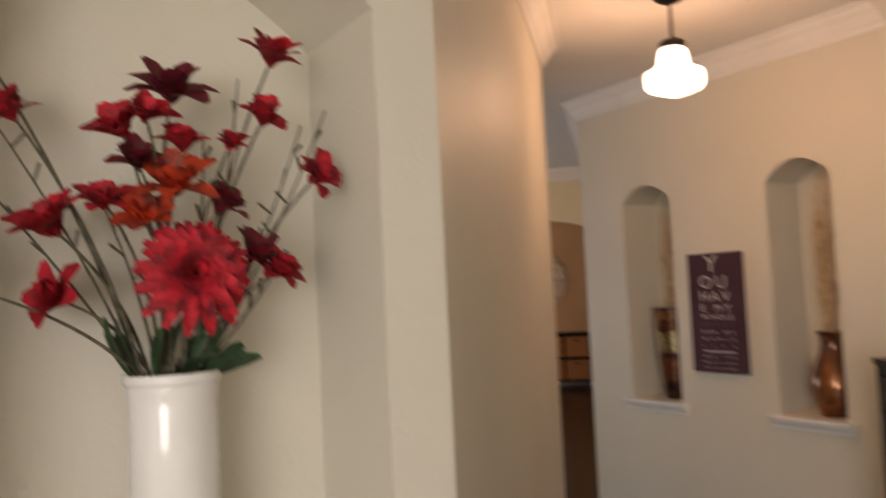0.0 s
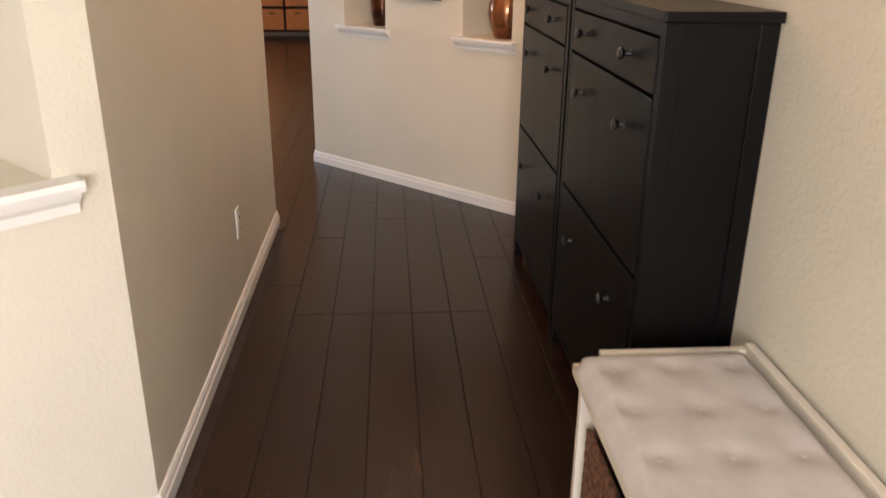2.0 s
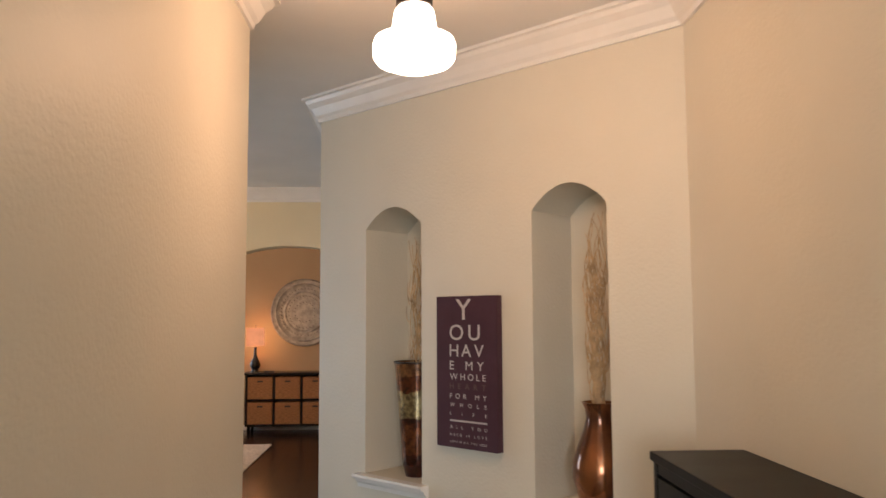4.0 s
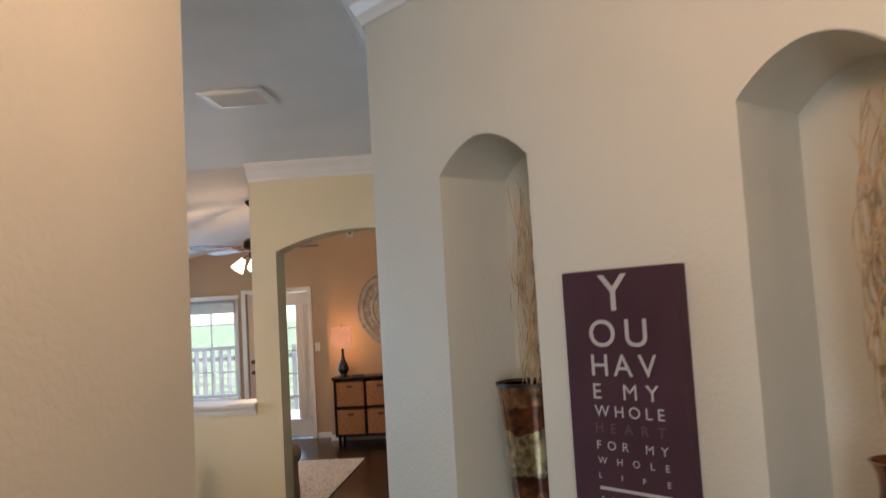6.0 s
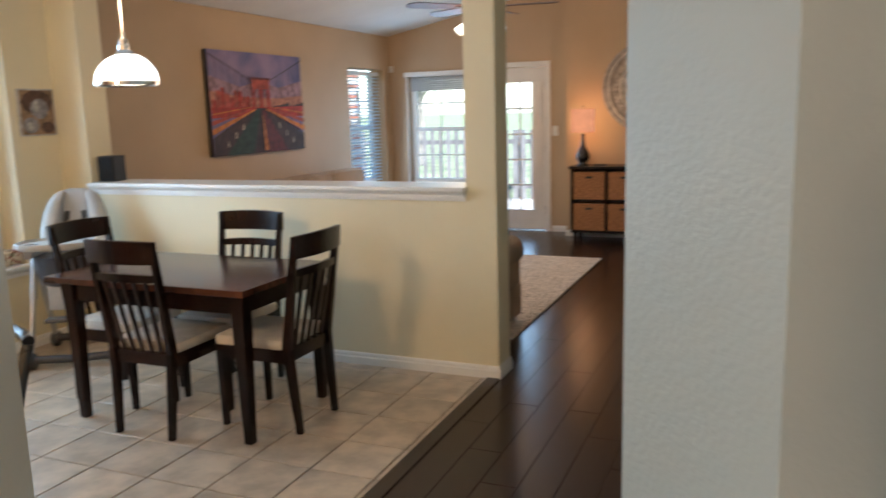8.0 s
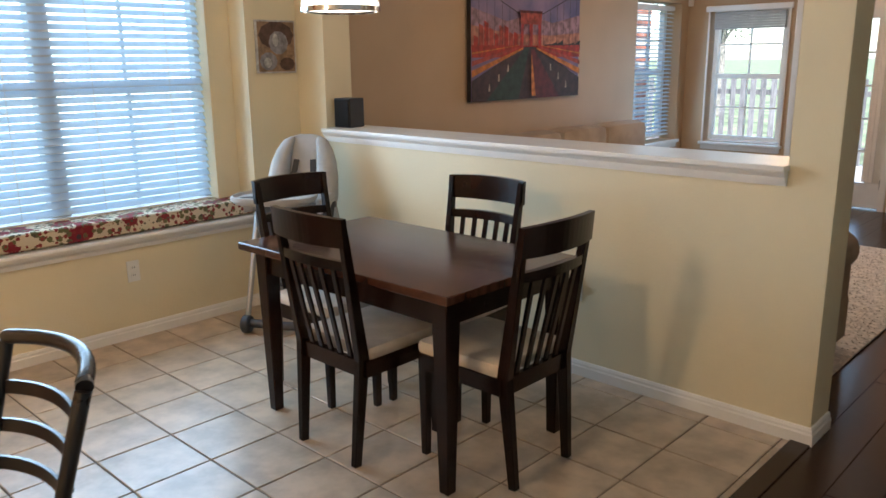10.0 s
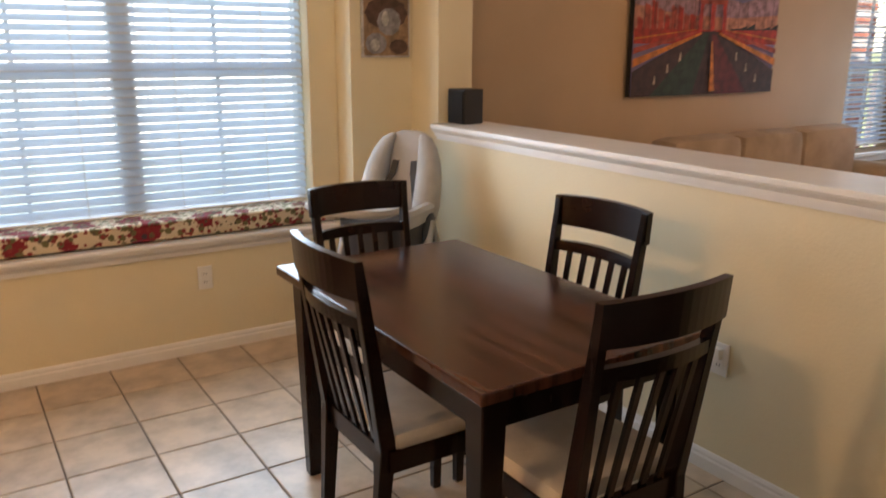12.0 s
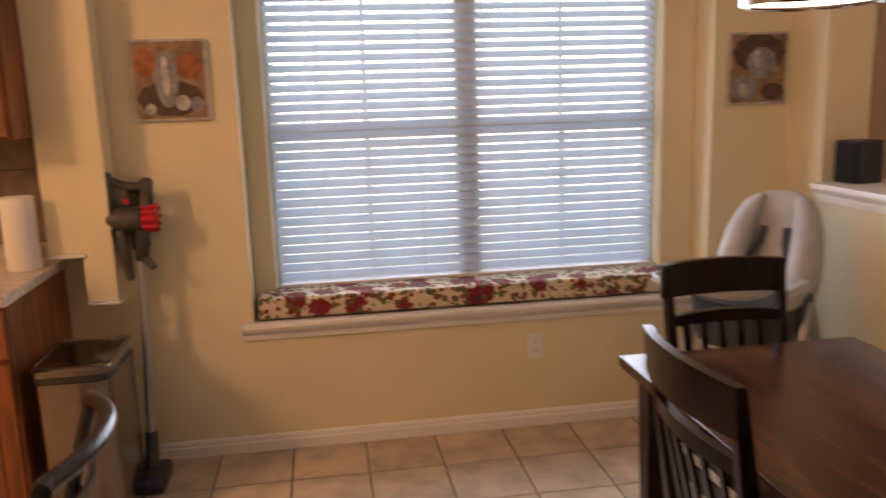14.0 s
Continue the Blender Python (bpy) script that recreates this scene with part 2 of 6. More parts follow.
def wall(name, p0, p1, h, thick, mats, ops=(), label="", z0=0.0):
    """A wall from p0 to p1 whose room lies on its left side. ops: openings (from, to, sill, spring, rise, depth), depth None goes through."""
    p0, p1 = Vector((*p0, 0)), Vector((*p1, 0))
    u = (p1 - p0).normalized()
    n = Vector((u.y, -u.x, 0))
    L = (p1 - p0).length
    bm = bmesh.new()

    def P(a, d, z):
        return p0 + u * a + n * d + Vector((0, 0, z))

    cuts = [0.0]
    for a, b, zs, sp, rise, dep in sorted(ops):
        if a - cuts[-1] > 1e-4:
            quad_mesh(bm, (P(cuts[-1], 0, z0), P(a, 0, z0), P(a, 0, h), P(cuts[-1], 0, h)))
            quad_mesh(bm, (P(cuts[-1], thick, z0), P(a, thick, z0), P(a, thick, h), P(cuts[-1], thick, h)), 1)
        steps = 18 if rise else 1
        us = [a + (b - a) * k / steps for k in range(steps + 1)]
        top = [sp + rise * (1 - (2 * (x - a) / (b - a) - 1) ** 2) for x in us]
        d = thick if dep is None else dep
        if zs > z0:
            quad_mesh(bm, (P(a, 0, z0), P(b, 0, z0), P(b, 0, zs), P(a, 0, zs)))
            quad_mesh(bm, (P(a, 0, zs), P(b, 0, zs), P(b, d, zs), P(a, d, zs)))
            if dep is None:
                quad_mesh(bm, (P(a, d, z0), P(b, d, z0), P(b, d, zs), P(a, d, zs)), 1)
        for x in (a, b):
            quad_mesh(bm, (P(x, 0, max(zs, z0)), P(x, d, max(zs, z0)), P(x, d, sp), P(x, 0, sp)))
        for x, y, s, t in zip(us, us[1:], top, top[1:]):
            quad_mesh(bm, (P(x, 0, s), P(y, 0, t), P(y, 0, h), P(x, 0, h)))
            quad_mesh(bm, (P(x, 0, s), P(y, 0, t), P(y, d, t), P(x, d, s)))
            if dep is None:
                quad_mesh(bm, (P(x, d, s), P(y, d, t), P(y, d, h), P(x, d, h)), 1)
            else:
                quad_mesh(bm, (P(x, d, zs), P(y, d, zs), P(y, d, t), P(x, d, s)))
        if dep is not None:
            quad_mesh(bm, (P(a, thick, z0), P(b, thick, z0), P(b, thick, h), P(a, thick, h)), 1)
        cuts.append(b)
    if L - cuts[-1] > 1e-4:
        a = cuts[-1]
        quad_mesh(bm, (P(a, 0, z0), P(L, 0, z0), P(L, 0, h), P(a, 0, h)))
        quad_mesh(bm, (P(a, thick, z0), P(L, thick, z0), P(L, thick, h), P(a, thick, h)), 1)
    for a in (0, L):
        quad_mesh(bm, (P(a, 0, z0), P(a, thick, z0), P(a, thick, h), P(a, 0, h)))
    quad_mesh(bm, (P(0, 0, h), P(L, 0, h), P(L, thick, h), P(0, thick, h)))
    bmesh.ops.remove_doubles(bm, verts=bm.verts, dist=1e-5)
    return setting(name, bm, mats if isinstance(mats, tuple) else (mats, mats), label or "painted drywall with orange-peel texture", "wall")


def sweep(name, profile, path, z, material, label, category, closed=False, kind="structure", parent=None):
    """A moulding: profile points (out from the wall, up) carried along path, whose room lies on the left."""
    pts = [Vector((*p, 0)) for p in path]
    bm = bmesh.new()
    rings = []
    for k, p in enumerate(pts):
        dirs = []
        if k:
            dirs.append((p - pts[k - 1]).normalized())
        if k < len(pts) - 1:
            dirs.append((pts[k + 1] - p).normalized())
        ns = [Vector((-d.y, d.x, 0)) for d in dirs]
        n = sum(ns, Vector()).normalized()
        n = n / max(0.3, n.dot(ns[0]))
        rings.append([bm.verts.new(p + n * d + Vector((0, 0, z + up))) for d, up in profile])
    m = len(profile)
    for a, b in zip(rings, rings[1:]):
        for j in range(m):
            bm.faces.new((a[j], a[(j + 1) % m], b[(j + 1) % m], b[j]))
    bm.faces.new(rings[0][::-1]), bm.faces.new(rings[-1])
    if parent:
        return part(name, bm, material, parent, label)
    return setting(name, bm, material, label, category)


BASE = [(0, 0), (0.016, 0), (0.016, 0.045), (0.011, 0.051), (0.011, 0.062), (0.006, 0.072), (0, 0.074)]
CROWN = [(0, -0.115), (0.012, -0.115), (0.016, -0.098), (0.03, -0.085), (0.05, -0.05), (0.072, -0.03), (0.08, -0.014), (0.098, -0.012), (0.098, 0), (0, 0)]
SILL = [(0, -0.062), (0.012, -0.062), (0.014, -0.045), (0.026, -0.034), (0.03, -0.022), (0.046, -0.02), (0.05, -0.01), (0.048, 0), (0, 0)]

# ---- structure ----
H = 2.785
XW, XL, YH, YF = -4.57, -4.65, 8.24, 13.7

# hall
wall("wall_hall_west", (-0.22, 4.10), (-0.22, 1.75), H, 0.10, HALL)
wall("wall_hall_east", (1.275, -3.0), (1.275, 4.03), H, 0.12, HALL)
S2 = 2 ** 0.5
wall("wall_niche", (1.275, 4.025), (-0.12, 5.42), H, 0.33, HALL,
     [((1.275 - b) * S2, (1.275 - a) * S2, 0.95, 2.09, 0.092, 0.28) for a, b in ((0.811, 1.051), (0.124, 0.384))],
     "cream diagonal wall with two arched display niches")
wall("wall_passage_west", (-1.39, 5.27), (-0.22, 4.10), H, 0.10, HALL)
# entry
wall("wall_flower_niche", (-0.22, 1.75), (-1.02, 0.95), H, 0.34, HALL, [(0.125, 0.80, 0.955, 2.125, 0.16, 0.29)], "cream diagonal wall with one arched flower niche")
wall("wall_entry_west", (-1.02, 0.95), (-1.02, -3.0), H, 0.12, HALL)
wall("wall_entry_south", (-1.02, -3.0), (1.275, -3.0), H, 0.12, HALL, [(0.42, 2.02, 0.6, 2.4, 0, None)])
# nook and kitchen
wall("wall_nook_west", (XW, YH + 0.21), (XW, 1.5), H, 0.34, NOOK, [(YH + 0.21 - 7.87, YH + 0.21 - 5.79, 0.575, 2.135, 0, None)], "pale yellow wall with a deep window seat recess")
wall("wall_kitchen_south", (XW, 2.3), (-0.32, 2.3), H, 0.12, NOOK)
wall("wall_kitchen_east", (-0.33, 2.3), (-0.33, 4.0), H, 0.01, NOOK)
# half wall, column and arch between nook and living room
wall("wall_half", (-1.49, YH), (-4.30, YH), 1.085, 0.21, (NOOK, TAN), label="pale yellow half wall under a white ledge")
wall("wall_pier", (-4.30, YH), (XW, YH), H, 0.21, (NOOK, TAN))
wall("wall_arch", (1.4, YH), (-1.49, YH), H + 0.6, 0.21, (NOOK, TAN), [(1.49, 2.71, -0.01, 2.16, 0.13, None)], "pale yellow wall with a low segmental archway")
wall("wall_passage_east", (-0.12, 5.42), (-0.12, YH), H, 0.05, HALL)
# living room
wall("wall_living_west", (XL, YF), (XL, YH + 0.21), 2.52, 0.2, TAN, [(YF - 13.53, YF - 12.57, 0.605, 2.085, 0, None)])
wall("wall_living_north", (-2.18, YF), (XL, YF), 3.2, 0.2, TAN, [(0.34, 1.23, -0.01, 2.05, 0, None), (1.36, 2.21, 0.585, 2.015, 0, None)])
wall("wall_living_jog", (-2.184, 13.41), (-2.184, YF), 3.9, 0.02, TAN)
wall("wall_console", (1.4, 13.4), (-2.18, 13.4), 3.9, 0.2, TAN)
wall("wall_living_east", (1.4, YH), (1.4, 13.4), 3.9, 0.2, TAN)

# ceilings
bm = bmesh.new()
box(bm, (-1.2, -3.1, H), (1.5, YH, H + 0.1))
box(bm, (XW - 0.4, 1.4, H), (-1.2, YH, H + 0.1))
setting("ceiling", bm, CEIL, "flat white textured ceiling", "ceiling")
bm = bmesh.new()
z0, z1 = 2.505, 2.505 + 0.2 * (1.6 - XL)
for d in (0, 0.1):
    quad_mesh(bm, ((XL - 0.1, YH, z0 + d), (1.6, YH, z1 + d), (1.6, YF + 0.2, z1 + d), (XL - 0.1, YF + 0.2, z0 + d)))
quad_mesh(bm, ((-3.25, YH, H), (1.6, YH, H), (1.6, YH, z1), (-3.25, YH, H)))
quad_mesh(bm, ((-3.25, YH, H), (-3.25, YH, H + 0.02), (XL - 0.1, YH, H + 0.02), (XL - 0.1, YH, z0)))
setting("ceiling_vault", bm, CEIL, "white vaulted living room ceiling", "ceiling")

# mouldings
sweep("baseboard_hall_west", BASE, [(-0.22, 4.10), (-0.22, 1.75), (-1.02, 0.95)], 0, WHITE, "white moulded baseboard", "baseboard")
sweep("baseboard_hall_east", BASE, [(1.275, -3), (1.275, 4.025), (-0.12, 5.42), (-0.12, YH)], 0, WHITE, "white moulded baseboard", "baseboard")
sweep("baseboard_passage", BASE, [(-1.39, 5.27), (-0.22, 4.10)], 0, WHITE, "white moulded baseboard", "baseboard")
sweep("baseboard_nook", BASE, [(-1.31, YH + 0.21), (-1.31, YH), (XW, YH), (XW, 5.25)], 0, WHITE, "white moulded baseboard", "baseboard")
sweep("baseboard_living_door", BASE, [(-2.18, 13.4), (-2.18, YF), (-2.44, YF)], 0, WHITE, "white moulded baseboard", "baseboard")
sweep("baseboard_living", BASE, [(-3.5, YF), (XL, YF), (XL, YH + 0.21)], 0, WHITE, "white moulded baseboard", "baseboard")
sweep("baseboard_console", BASE, [(1.4, 13.4), (-2.18, 13.4)], 0, WHITE, "white moulded baseboard", "baseboard")
sweep("crown_hall_east", CROWN, [(1.275, -3), (1.275, 4.025), (-0.12, 5.42), (-0.12, YH), (-1.49, YH)], H, WHITE, "white crown moulding", "crown moulding")
sweep("crown_hall_west", CROWN, [(-1.39, 5.27), (-0.22, 4.10), (-0.22, 1.75), (-1.02, 0.95), (-1.02, -3)], H, WHITE, "white crown moulding", "crown moulding")


def ledge(name, lo, hi, z, label):
    """A flat board over a small moulding, along the face from lo to hi."""
    return sweep(name, SILL, [lo, hi], z, WHITE, label, "sill")


# ledge cap of the half wall
bm = rbox((-4.29, YH - 0.058, 1.088), (-1.485, YH + 0.275, 1.112), 0.005)
setting("ledge_cap", bm, WHITE, "glossy white ledge board on the half wall", "ledge")
LEDGE = [(0, -0.056), (0.010, -0.056), (0.010, -0.040), (0.024, -0.038), (0.024, -0.021), (0.030, -0.019), (0.040, -0.004), (0.040, 0.001), (0, 0)]
sweep("ledge_moulding", LEDGE, [(-1.49, YH + 0.1), (-1.49, YH), (-4.30, YH)][1:], 1.0855, WHITE, "white moulding under the ledge", "trim")
for a, b, nm in ((0.811, 1.051, "tall"), (0.124, 0.384, "narrow")):
    p, q = (b + 0.028, 5.30 - b - 0.028), (a - 0.028, 5.30 - a + 0.028)
    sweep("niche_sill", SILL, [p, q], 0.95, WHITE, "white moulded niche sill", "sill")
f = lambda s: (-0.22 - s / S2, 1.75 - s / S2)
sweep("niche_sill", [(d * 1.25, u * 1.3) for d, u in SILL], [f(0.085), f(0.84)], 0.96, WHITE, "white moulded sill of the flower niche", "sill")
bm = rbox((XW - 0.34, 5.79, 0.545), (XW - 0.002, 7.87, 0.581))
setting("seat_board", bm, WHITE, "white window seat board", "sill")
sweep("seat_moulding", [(d * 1.2, u * 1.25) for d, u in SILL], [(XW, 7.92), (XW, 5.74)], 0.591, WHITE, "white moulding along the window seat", "sill")

# ---- dining table and chairs ----
def dining_table():
    t = thing("dining_table", (0, 0, 0), "dark espresso wooden dining table with a polished top", "table")
    x0, x1, y0, y1 = -3.325, -2.085, 6.95, 7.71
    bm = rbox((x0, y0, 0.724), (x1, y1, 0.757), 0.006)
    part("tabletop", bm, TABLEWOOD, t, "polished reddish-brown top")
    for nm, lo, hi in (("apron", (x0 + 0.14, y0 + 0.035, 0.635), (x1 - 0.06, y0 + 0.055, 0.724)), ("apron", (x0 + 0.14, y1 - 0.055, 0.635), (x1 - 0.06, y1 - 0.035, 0.724)),
                       ("apron", (x0 + 0.12, y0 + 0.05, 0.635), (x0 + 0.14, y1 - 0.05, 0.724)), ("apron", (x1 - 0.06, y0 + 0.05, 0.635), (x1 - 0.04, y1 - 0.05, 0.724))):
        part(nm, rbox(lo, hi, 0.002), ESPRESSO, t)
    for x in (x0 + 0.14, x1 - 0.055):
        for y in (y0 + 0.055, y1 - 0.055):
            bm = bmesh.new()
            beam(bm, (x, y, 0), (x, y, 0.724), 0.045, 0.045, 0.075, 0.075, up=(0, 1, 0), bevel=0.004)
            part("leg", bm, ESPRESSO, t)
    return t


def dining_chair():
    """A slat-back chair that faces +y, its seat's middle over the origin."""
    c = thing("dining_chair", (0, 0, 0), "espresso wooden slat-back dining chair with cream padded seat", "chair", "chairs round the table")
    lean = 0.085
    for s in (-1, 1):
        bm = bmesh.new()
        beam(bm, (s * 0.195, 0.19, 0), (s * 0.195, 0.19, 0.42), 0.03, 0.03, 0.042, 0.042, up=(0, 1, 0))
        part("leg", bm, ESPRESSO, c)
        bm = bmesh.new()
        beam(bm, (s * 0.175, -0.235, 0), (s * 0.19, -0.2, 0.43), 0.03, 0.034, 0.038, 0.05, up=(0, 1, 0))
        beam(bm, (s * 0.19, -0.2, 0.425), (s * 0.205, -0.2 - lean, 0.97), 0.038, 0.05, 0.026, 0.03, up=(0, 1, 0))
        part("back_post", bm, ESPRESSO, c)
        bm = rbox((s * 0.205 - 0.012, -0.2, 0.36), (s * 0.205 + 0.012, 0.19, 0.425), 0.002)
        part("seat_rail", bm, ESPRESSO, c)
    for y in (-0.2, 0.19):
        part("seat_rail", rbox((-0.2, y - 0.012, 0.36), (0.2, y + 0.012, 0.425), 0.002), ESPRESSO, c)

    def rail(z, half, bow, hgt, d):
        y = -0.2 - lean * (z - 0.425) / 0.545
        bm = bmesh.new()
        n = 14
        rows = []
        for k in range(n + 1):
            s = 2 * k / n - 1
            yy = y - bow * (1 - s * s)
            lift = 0.006 * (1 - s * s)
            rows.append([bm.verts.new((s * half, yy + o, z + w + (lift if w > 0 else 0))) for o, w in ((-d / 2, -hgt / 2), (d / 2, -hgt / 2), (d / 2 - lean * hgt, hgt / 2), (-d / 2 - lean * hgt, hgt / 2))])
        for a, b in zip(rows, rows[1:]):
            for j in range(4):
                bm.faces.new((a[j], a[(j + 1) % 4], b[(j + 1) % 4], b[j]))
        bm.faces.new(rows[0][::-1]), bm.faces.new(rows[-1])
        return bm

    part("crest_rail", rail(0.925, 0.222, 0.035, 0.105, 0.024), ESPRESSO, c)
    part("back_rail", rail(0.80, 0.2, 0.03, 0.034, 0.022), ESPRESSO, c)
    for k in range(5):
        s = (k - 2) * 0.062
        bow = 0.03 * (1 - (s / 0.2) ** 2)
        bm = bmesh.new()
        beam(bm, (s, -0.2, 0.42), (s * 1.08, -0.2 - lean * 0.68 - bow, 0.79), 0.024, 0.012, up=(0, 1, 0), bevel=0.002)
        part("slat", bm, ESPRESSO, c)
    bm = rbox((-0.215, -0.185, 0.42), (0.215, 0.215, 0.475), 0.022)
    part("seat", bm, CREAMFAB, c, "cream ribbed upholstered seat", smooth=True)
    for o in c.children:
        o.data.transform(Matrix.Diagonal((0.94, 1, 1.005, 1)))
    return c


dining_table()
chair = dining_chair()
chair.matrix_basis = pose(-2.69, 7.14, 0, 0, 0, 0)
for x, y, r in ((-2.21, 7.345, 90), (-2.70, 7.625, 185), (-3.20, 7.36, -90)):
    copy_thing(chair, pose(x, y, 0, 0, 0, r))


# ---- hall: shoe cabinets, bench ----
def shoe_cabinet():
    """A narrow drop-front cabinet; its front looks to -x, its back's near corner on the floor is the origin."""
    c = thing("shoe_cabinet", (0, 0, 0), "black-brown wooden shoe cabinet with a drawer and drop fronts", "cabinet", "shoe cabinets along the wall")
    w, d, h = 0.925, 0.262, 1.298
    part("top", rbox((-d - 0.01, -0.018, h - 0.025), (0, w + 0.004, h), 0.004), BLACK, c)
    for y in (0.0, w - 0.03):
        part("side_panel", rbox((-d + 0.04, y + 0.008, 0.10), (-0.04, y + 0.022, h - 0.026)), BLACK, c)
        for x in (-d, -0.045):
            part("post", rbox((x, y, 0.0), (x + 0.045, y + 0.03, h - 0.026), 0.002), BLACK, c)
        part("side_rail", rbox((-d + 0.04, y + 0.002, 0.08), (-0.04, y + 0.028, 0.14)), BLACK, c)
        part("side_rail", rbox((-d + 0.04, y + 0.002, h - 0.085), (-0.04, y + 0.028, h - 0.026)), BLACK, c)
    part("back_panel", rbox((-0.012, 0.03, 0.10), (-0.004, w - 0.03, h - 0.026)), BLACK, c)
    part("front_rail", rbox((-d + 0.002, 0.03, 0.075), (-d + 0.03, w - 0.03, 0.105), 0.002), BLACK, c)
    part("front_rail", rbox((-d + 0.002, 0.03, h - 0.058), (-d + 0.03, w - 0.03, h - 0.026), 0.002), BLACK, c)
    part("carcass", rbox((-d + 0.03, 0.03, 0.1), (-d + 0.05, w - 0.03, h - 0.05)), BLACK, c)

    def knob(parent, y, z):
        bm = bmesh.new()
        lathe(bm, [(0.0, 0.036), (0.011, 0.035), (0.0165, 0.029), (0.015, 0.023), (0.007, 0.016), (0.007, 0.004), (0.011, 0.0)], seg=16)
        bmesh.ops.transform(bm, matrix=pose(-d - 0.001, y, z, 0, -90, 0), verts=bm.verts)
        part("knob", bm, KNOB, parent, "dark metal knob", smooth=True)

    for nm, z0, z1, zk in (("drawer", 1.108, 1.234, 1.178), ("drop_front", 0.652, 1.098, 0.998), ("drop_front", 0.115, 0.641, 0.50)):
        bm = rbox((-d - 0.002, 0.04, z0), (-d + 0.02, w - 0.04, z1), 0.003)
        front = part(nm, bm, BLACK, c)
        for y in (0.23, 0.695):
            knob(front, y, zk)
    return c


cab = shoe_cabinet()
cab.matrix_basis = pose(1.273, 1.765, 0)
copy_thing(cab, pose(1.273, 2.72, 0))


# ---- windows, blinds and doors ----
# white slats; the sky's blue light is tinted into base and translucent colours
BLIND = mat("sky_tinted_blind_slat", (0.76, 0.83, 0.90), 0.45, vary=0.02, bump=0)
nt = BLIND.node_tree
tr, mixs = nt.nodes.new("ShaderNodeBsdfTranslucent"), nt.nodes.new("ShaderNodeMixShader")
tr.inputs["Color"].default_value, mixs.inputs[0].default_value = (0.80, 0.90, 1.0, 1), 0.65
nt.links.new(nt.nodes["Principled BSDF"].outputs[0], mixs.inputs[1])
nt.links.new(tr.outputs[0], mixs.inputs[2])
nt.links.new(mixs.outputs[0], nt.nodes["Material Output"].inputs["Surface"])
SHADE = mat("grey_window_shade", (0.42, 0.42, 0.42), 0.8, vary=0.05, fine=200)


def window(name, at, yaw, w, h, label, halves=1, muntins=2, rail=0.5, bars=True):
    """A white sash window that fills the opening w x h; local x along the wall, -y to the room."""
    ob = tagged(new(name), label, "window", kind="structure")
    ob.matrix_basis = pose(*at, 0, 0, yaw)
    bm = bmesh.new()
    for lo, hi in (((0, 0, 0), (w, 0.07, 0.045)), ((0, 0, h - 0.045), (w, 0.07, h)), ((0, 0, 0.045), (0.045, 0.07, h - 0.045)), ((w - 0.045, 0, 0.045), (w, 0.07, h - 0.045))):
        box(bm, lo, hi, 0.003)
    part("window_frame", bm, WHITE, ob)
    ws = w / halves
    for k in range(halves):
        x0, x1 = k * ws + 0.045, (k + 1) * ws - 0.045
        if k:
            part("mullion", rbox((k * ws - 0.05, -0.012, 0.04), (k * ws + 0.05, 0.075, h - 0.04), 0.004), WHITE, ob)
        zm = h * rail
        part("meeting_rail", rbox((x0, 0.008, zm - 0.026), (x1, 0.06, zm + 0.026), 0.004), WHITE, ob)
        for z0, z1, y in ((0.045, zm - 0.026, 0.024), (zm + 0.026, h - 0.045, 0.044)):
            sash = part("pane", rbox((x0, y, z0), (x1, y + 0.005, z1)), GLASS, ob)
            sash.visible_shadow = False
            for j in range(1, muntins + 1):
                x = x0 + (x1 - x0) * j / (muntins + 1)
                part("muntin", rbox((x - 0.009, y - 0.006, z0), (x + 0.009, y + 0.012, z1)), WHITE, sash)
            zc = (z0 + z1) / 2
            if bars:
                part("muntin", rbox((x0, y - 0.005, zc - 0.009), (x1, y + 0.011, zc + 0.009)), WHITE, sash)
    return ob


def blinds(at, yaw, w, h, label, pitch=0.0425, tilt=41, cords=4, drop=1.0):
    b = thing("window_blind", at, label, "blind", yaw=yaw)
    part("headrail", rbox((0, -0.03, h - 0.045), (w, 0.03, h), 0.004), WHITE, b)
    bm = bmesh.new()
    n = 6
    a = radians(tilt)
    for s in (0, 1):
        for k in range(n):
            p = []
            for j in (k, k + 1):
                v = -0.024 + 0.048 * j / n
                c = 0.003 * (1 - (v / 0.024) ** 2) - 0.0014 * s
                p.append((v * math.cos(a) - c * math.sin(a), v * math.sin(a) + c * math.cos(a)))
            quad_mesh(bm, ((0.004, *p[0]), (w - 0.004, *p[0]), (w - 0.004, *p[1]), (0.004, *p[1])))
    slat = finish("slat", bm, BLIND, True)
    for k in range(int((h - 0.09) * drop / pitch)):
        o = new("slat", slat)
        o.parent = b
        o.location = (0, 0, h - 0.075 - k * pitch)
    low = h - 0.075 - int((h - 0.09) * drop / pitch) * pitch
    part("bottom_rail", rbox((0, -0.024, max(0.002, low - 0.006)), (w, 0.024, max(0.002, low - 0.006) + 0.018), 0.004), WHITE, b)
    for k in range(cords):
        x = w * (k + 0.5) / cords
        bm = bmesh.new()
        for y in (-0.025, 0.025):
            box(bm, (x - 0.0012, y - 0.0008, low), (x + 0.0012, y + 0.0008, h - 0.04))
        part("ladder_cord", bm, WHITE, b)
    return b


